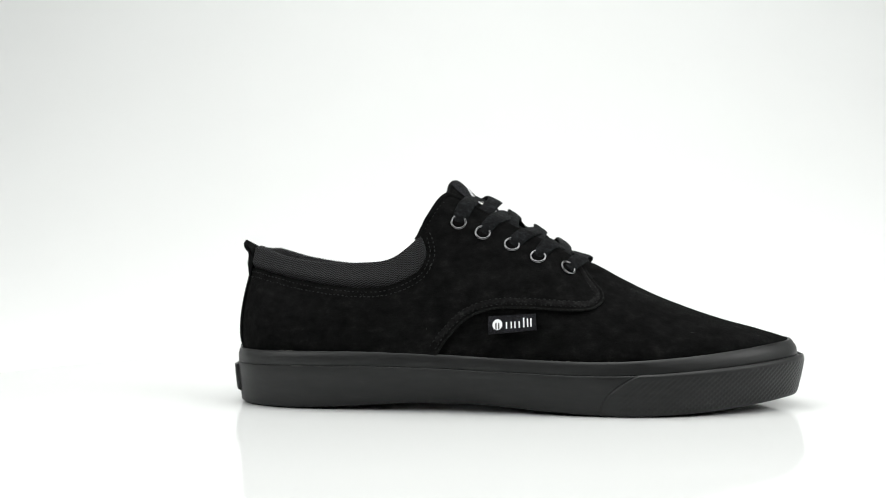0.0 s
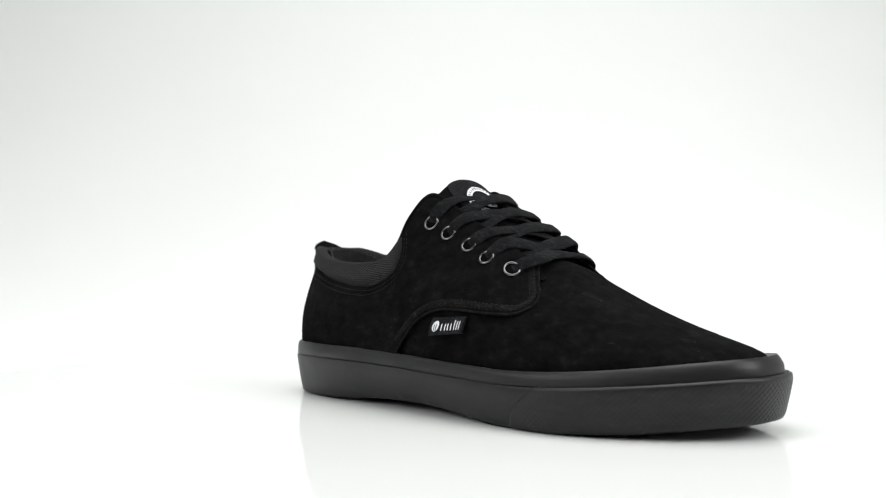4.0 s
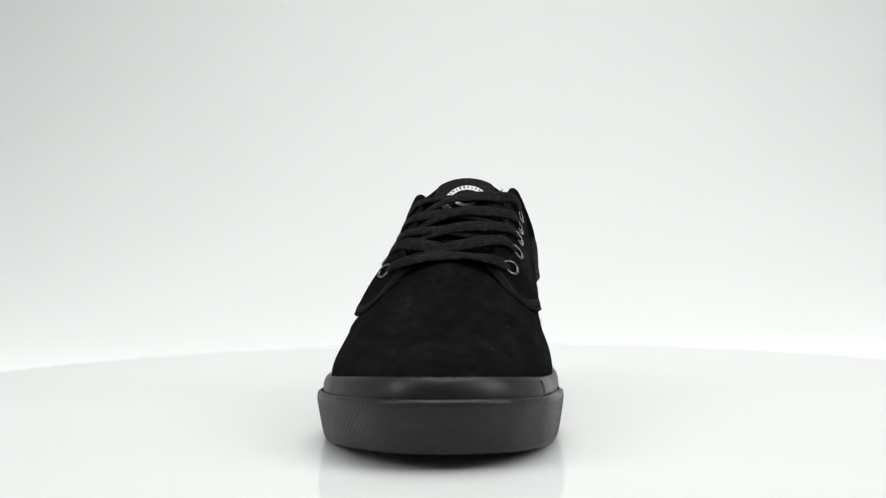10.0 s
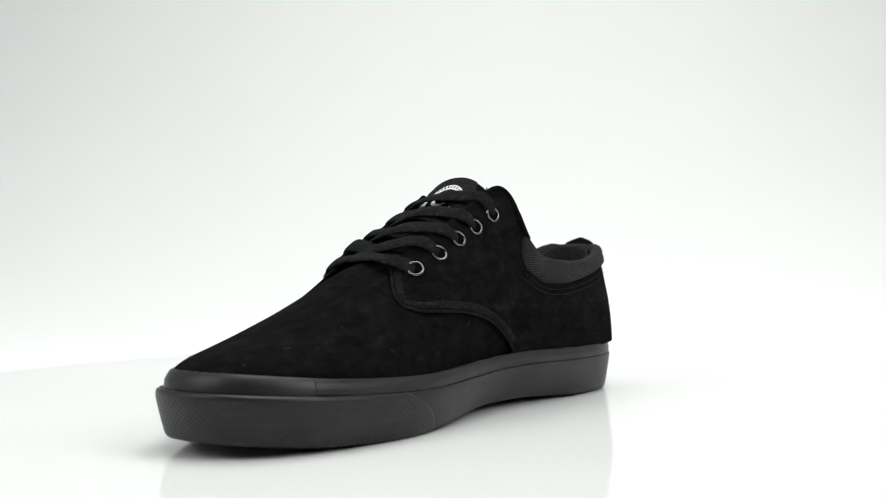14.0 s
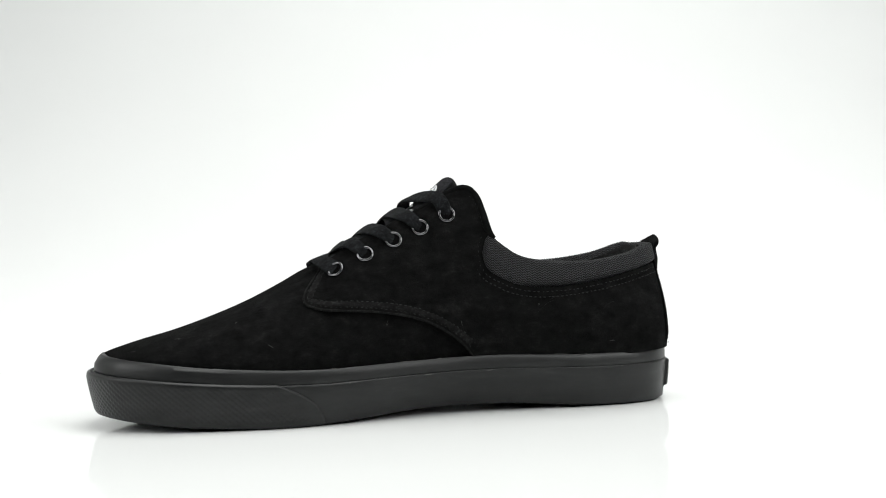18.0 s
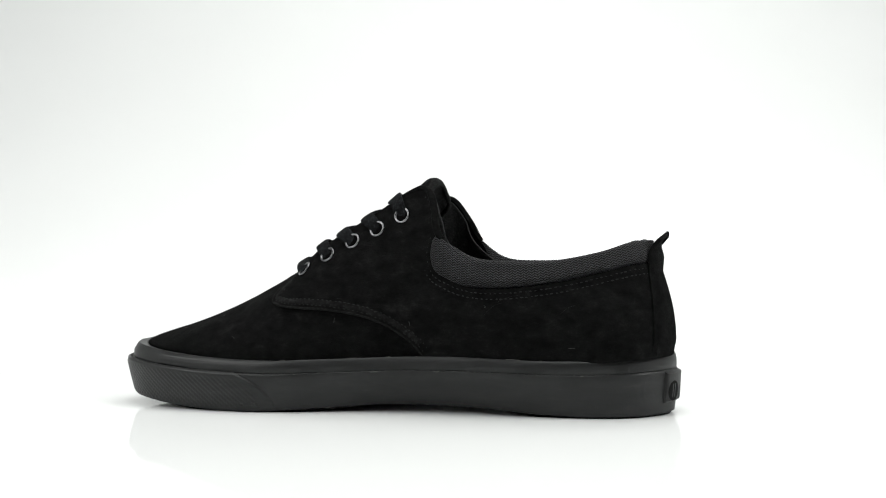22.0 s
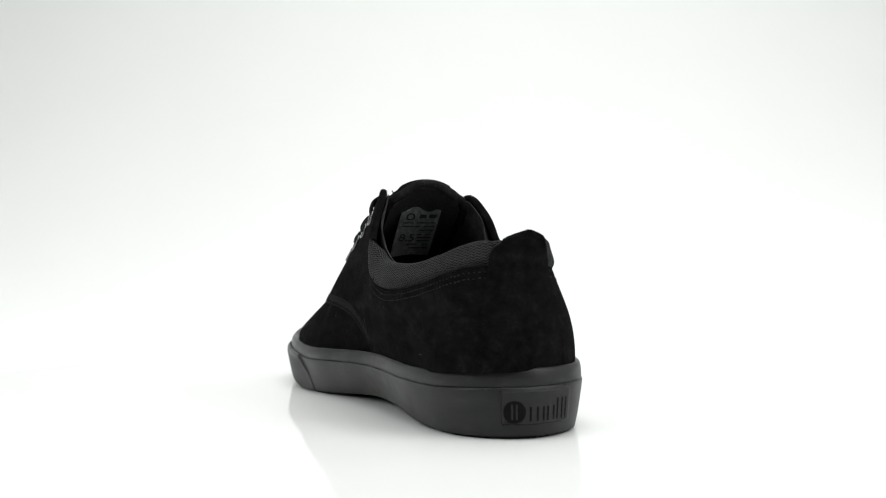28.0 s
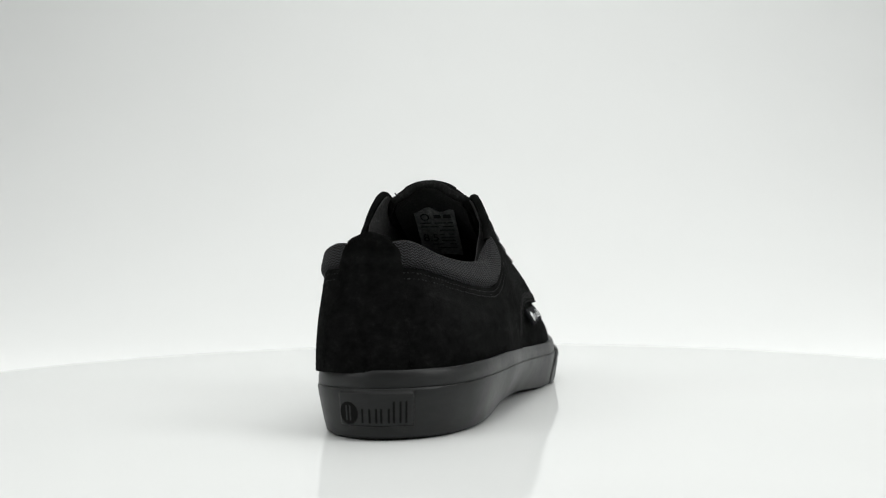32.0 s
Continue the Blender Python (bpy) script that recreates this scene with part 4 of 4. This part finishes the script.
def build_side_tag():
    """Black woven tag sewn into the outer quarter's lower seam."""
    tl, tr, br, bl = (np.array(q) for q in ((26.8, -40.6, 48.0), (50.0, -40.0, 49.4), (50.6, -41.8, 42.2), (27.4, -43.4, 39.9)))
    out = np.array([0, -1.0, 0.15])

    def at(u, v, lift=0.0):
        p = (tl * (1 - u) + tr * u) * (1 - v) + (bl * (1 - u) + br * u) * v
        k = k_at_x(p[0])
        p[1] = skin(-1, np.array([k]), np.array([v_at_z(-1, k, p[2])]))[0, 1] - (0.9 + 2.2 * max(v, -0.2))
        return p + out * (0.5 * math.sin(math.pi * v) + 0.5 * math.sin(2.2 * math.pi * u) * v + lift)
    g = np.array([[at(u, v) for u in np.linspace(0, 1, 24)] for v in np.linspace(-0.04, 1, 14)])
    tag = shell("woven_tag", g, 1.3, SATIN, SHOE, "small black woven tag with white emblem and lettering shapes")

    def patch_of(u0, u1, v0, v1, lift, name, mat):
        q = np.array([[at(u, v, lift) for u in np.linspace(u0, u1, 5)] for v in np.linspace(v0, v1, 6)])
        mesh_ob(name, q.reshape(-1, 3), grid_faces(6, 5), mat, tag)

    def block(u0, u1, v0, v1):
        patch_of(u0, u1, v0, v1, 0.22, "white_bar", WHITE_THREAD)

    def disc(u, v, ru, rv, name, mat, lift):
        q = np.array([[at(u + r * ru * math.cos(a), v + r * rv * math.sin(a), lift) for r in (0.02, 0.35, 0.7, 1.0)] for a in np.linspace(0, 2 * math.pi, 28, endpoint=False)])
        mesh_ob(name, q.reshape(-1, 3), grid_faces(28, 4, close=True), mat, tag)
    disc(0.20, 0.5, 0.105, 0.32, "emblem_disc", WHITE_THREAD, 0.22)
    for du in (-0.03, 0.03):
        patch_of(0.2 + du - 0.012, 0.2 + du + 0.012, 0.40, 0.78, 0.32, "dark_bar", SATIN)
    # the wordmark as plain bars of its size
    for u0, u1, v0 in ((0.375, 0.405, 0.38), (0.475, 0.505, 0.38), (0.55, 0.58, 0.38), (0.64, 0.67, 0.38), (0.735, 0.765, 0.18), (0.815, 0.845, 0.25), (0.885, 0.915, 0.25)):
        block(u0, u1, v0, 0.78)


def build_heel_patch():
    """Rubber plate on the heel; flat dark shapes paint the shade of its sunk emblem."""
    step = GIRTH / NS
    half = 17.0 / step

    def at(u, v, lift):
        s = (-u * half + 4.0 / step) % NS
        p, nn = outline_at(np.array([s]))
        p, nn = p[0], nn[0]
        zb, zt, fl = 7.0, 22.0, FLARE(p[0])
        zl, z0 = Z_LINE(p[0]), Z_BOT(p[0])
        z = zb + (zt - zb) * v
        f = (z - z0) / (zl - z0)
        d = -fl * (1 - f) ** 1.2 * 0.9 + lift
        return (p[0] + nn[0] * d, p[1] + nn[1] * d, z)
    m, n = 60, 16
    g = np.zeros((m, n, 3))
    for i in range(m):
        for j in range(n):
            u, v = -1 + 2 * i / (m - 1), j / (n - 1)
            e = min(i, m - 1 - i, 1.6 * j, 1.6 * (n - 1 - j)) / 1.5
            frame_rim = 0.0
            g[i, j] = at(u, v, 1.7 * min(1.0, e) ** 0.5 + frame_rim)
    patch = shell("heel_patch", g[::-1], 1.5, RUBBER, SHOE, "moulded rubber heel plate, its sunk emblem painted as dark shade")

    lift = 1.82

    def plate(u0, u1, v0, v1, mat=RECESS_SHADE, name="shaded_bar", more=0.0):
        q = np.array([[at(u, v, lift + more) for u in np.linspace(u0, u1, 5)] for v in np.linspace(v0, v1, 5)])
        mesh_ob(name, q.reshape(-1, 3), grid_faces(5, 5), mat, patch)
    # seen from behind, the round emblem stands before the wordmark's bars
    q = np.array([[at(0.66 + 0.27 * r * math.cos(a), 0.38 + 0.32 * r * math.sin(a), lift) for r in (0.02, 0.3, 0.6, 0.8, 1.0)] for a in np.linspace(0, 2 * math.pi, 30, endpoint=False)])
    mesh_ob("shaded_disc", q.reshape(-1, 3), grid_faces(30, 5, close=True), RECESS_SHADE, patch)
    for u in (0.74, 0.63):
        plate(u, u - 0.045, 0.17, 0.60, RUBBER, "emblem_bar", 0.12)
    for u, v1 in ((0.30, 0.52), (0.12, 0.52), (-0.04, 0.52), (-0.16, 0.52), (-0.34, 0.52), (-0.46, 0.72), (-0.62, 0.72), (-0.76, 0.72)):
        plate(u, u - 0.05, 0.12, v1)


def build_insole():
    kk = np.linspace(0, 20.5, 90)
    a = skin(-1, kk, np.full(90, 0.06), -2.5)
    b = skin(1, kk, np.full(90, 0.06), -2.5)
    g = np.array([a * (1 - f) + b * f for f in np.linspace(0, 1, 14)])
    shell("insole", g[::-1], 3.0, LINING, SHOE, "black insole")


def fibre(points, radius, mat, name, label=""):
    """A hair-thin round strand."""
    p = curve_through(points, 10)
    n = np.tile(np.array([0.13, 0.31, 0.94]), (10, 1))
    q = [(radius * math.cos(a), radius * math.sin(a)) for a in np.linspace(0, 2 * math.pi, 5, endpoint=False)]
    v, f = sweep(p, n, q)
    mesh_ob(name, v, f, mat, SHOE, label)


def build_wear():
    """Lint caught in the nap and a loose thread."""
    rng = np.random.RandomState(11)
    for i in range(20):
        side = -1 if i % 2 else 1
        k, v = (rng.uniform(13.6, 19.5), rng.uniform(0.1, 0.95)) if i % 3 else (rng.uniform(2.0, 12.0), rng.uniform(0.1, 0.6))
        off = 0.15 if i % 3 else 1.5
        d = rng.uniform(-1, 1, (3, 2)) * np.array([0.05, 0.012])
        pts = [skin(side, np.array([k + a * (0.4 + j)]), np.array([v + b * (0.4 + j)]), np.array([off]))[0] for j, (a, b) in enumerate(d)]
        fibre(pts, rng.uniform(0.05, 0.11), LINT, "lint", "pale speck of lint caught in the suede")
    # faint rubbed strokes in the nap of the inner side
    for k0, v0, dk, dv in ((4.6, 0.62, 0.5, -0.10), (5.0, 0.52, 0.45, -0.14), (11.6, 0.30, 0.25, 0.06), (3.6, 0.48, 0.3, -0.08)):
        off = 1.38
        pts = [skin(1, np.array([k0 + dk * f]), np.array([v0 + dv * f + 0.02 * math.sin(3 * f)]), np.array([off - 0.12 * math.sin(9 * f)]))[0] for f in np.linspace(0, 1, 6)]
        fibre(pts, 0.08, SCUFF, "scuff", "faint rubbed stroke in the suede")
    for i in range(44):
        s0 = rng.uniform(8, NS - 8)
        p, _n = outline_at(np.array([s0, s0 + rng.uniform(0.15, 1.0) ** 2 * 4.0, s0 + 4.0]))
        x = p[:, 0]
        low = i % 3 == 0
        ins = (TOE_IN(x) + 0.1) if low else (TOE_IN(x) + BAND_IN(x) + LEAN(x) + 1.25)
        lift = side_lift(x, p[:, 1])
        z = (Z_LINE(x) + 0.7 * lift - 0.3) if low else (Z_TOP(x) + lift + 0.05)
        q = np.column_stack([p - _n * ins[:, None], z])
        fibre([q[0], (q[0] + q[1]) / 2 + np.array([0, 0, rng.uniform(-0.2, 0.2)]), q[1]], rng.uniform(0.06, 0.17), GLUE, "glue_mark", "pale trace of glue along the sole seam")
    # the band's overlapping end near the inner toe
    a, b = s_where(141, 1), s_where(112, 1)
    ss = np.linspace(min(a, b), max(a, b), 40)
    p, _n = outline_at(ss)
    x = p[:, 0]
    near = np.abs(ss - a) / abs(b - a)
    g = []
    for f in np.linspace(0, 1, 12):
        ins = TOE_IN(x) + BAND_IN(x) + 0.5 * np.maximum(0, f - 0.8) / 0.2 - 0.45 * np.clip(1 - near, 0, 1) * math.sqrt(max(0.0, 1 - (2 * f - 1) ** 6)) + 0.12 + LEAN(x) * np.interp(f, [0, 0.45, 0.85, 1], [0, 0.2, 0.7, 0.95])
        g.append(np.column_stack([p - _n * ins[:, None], Z_LINE(x) + 0.3 + (Z_TOP(x) - Z_LINE(x) - 1.0) * f]))
    shell("band_end", np.array(g)[:, ::-1], 0.9, RUBBER, SHOE, "overlapping end of the rubber band")
    e = tongue_at(np.array(0.95), np.array(0.93))
    fibre([e, e + np.array([0.2, 0.4, 0.5]), e + np.array([0.2, 0.8, 0.9]), e + np.array([0.1, 1.0, 1.4])], 0.35, THREAD, "loose_thread", "loose black thread end at the tongue")


build_sole()
build_bumper()
build_upper()
build_heel()
build_tongue()
build_eyelets()
build_laces()
build_side_tag()
build_heel_patch()
build_insole()
build_wear()


def motions():
    rows = [(t, pose(0, 0, 0, 0, 0, a)) for t, a in TURN]
    walk(SHOE, rows)
    walk(TABLE, rows)


motions()
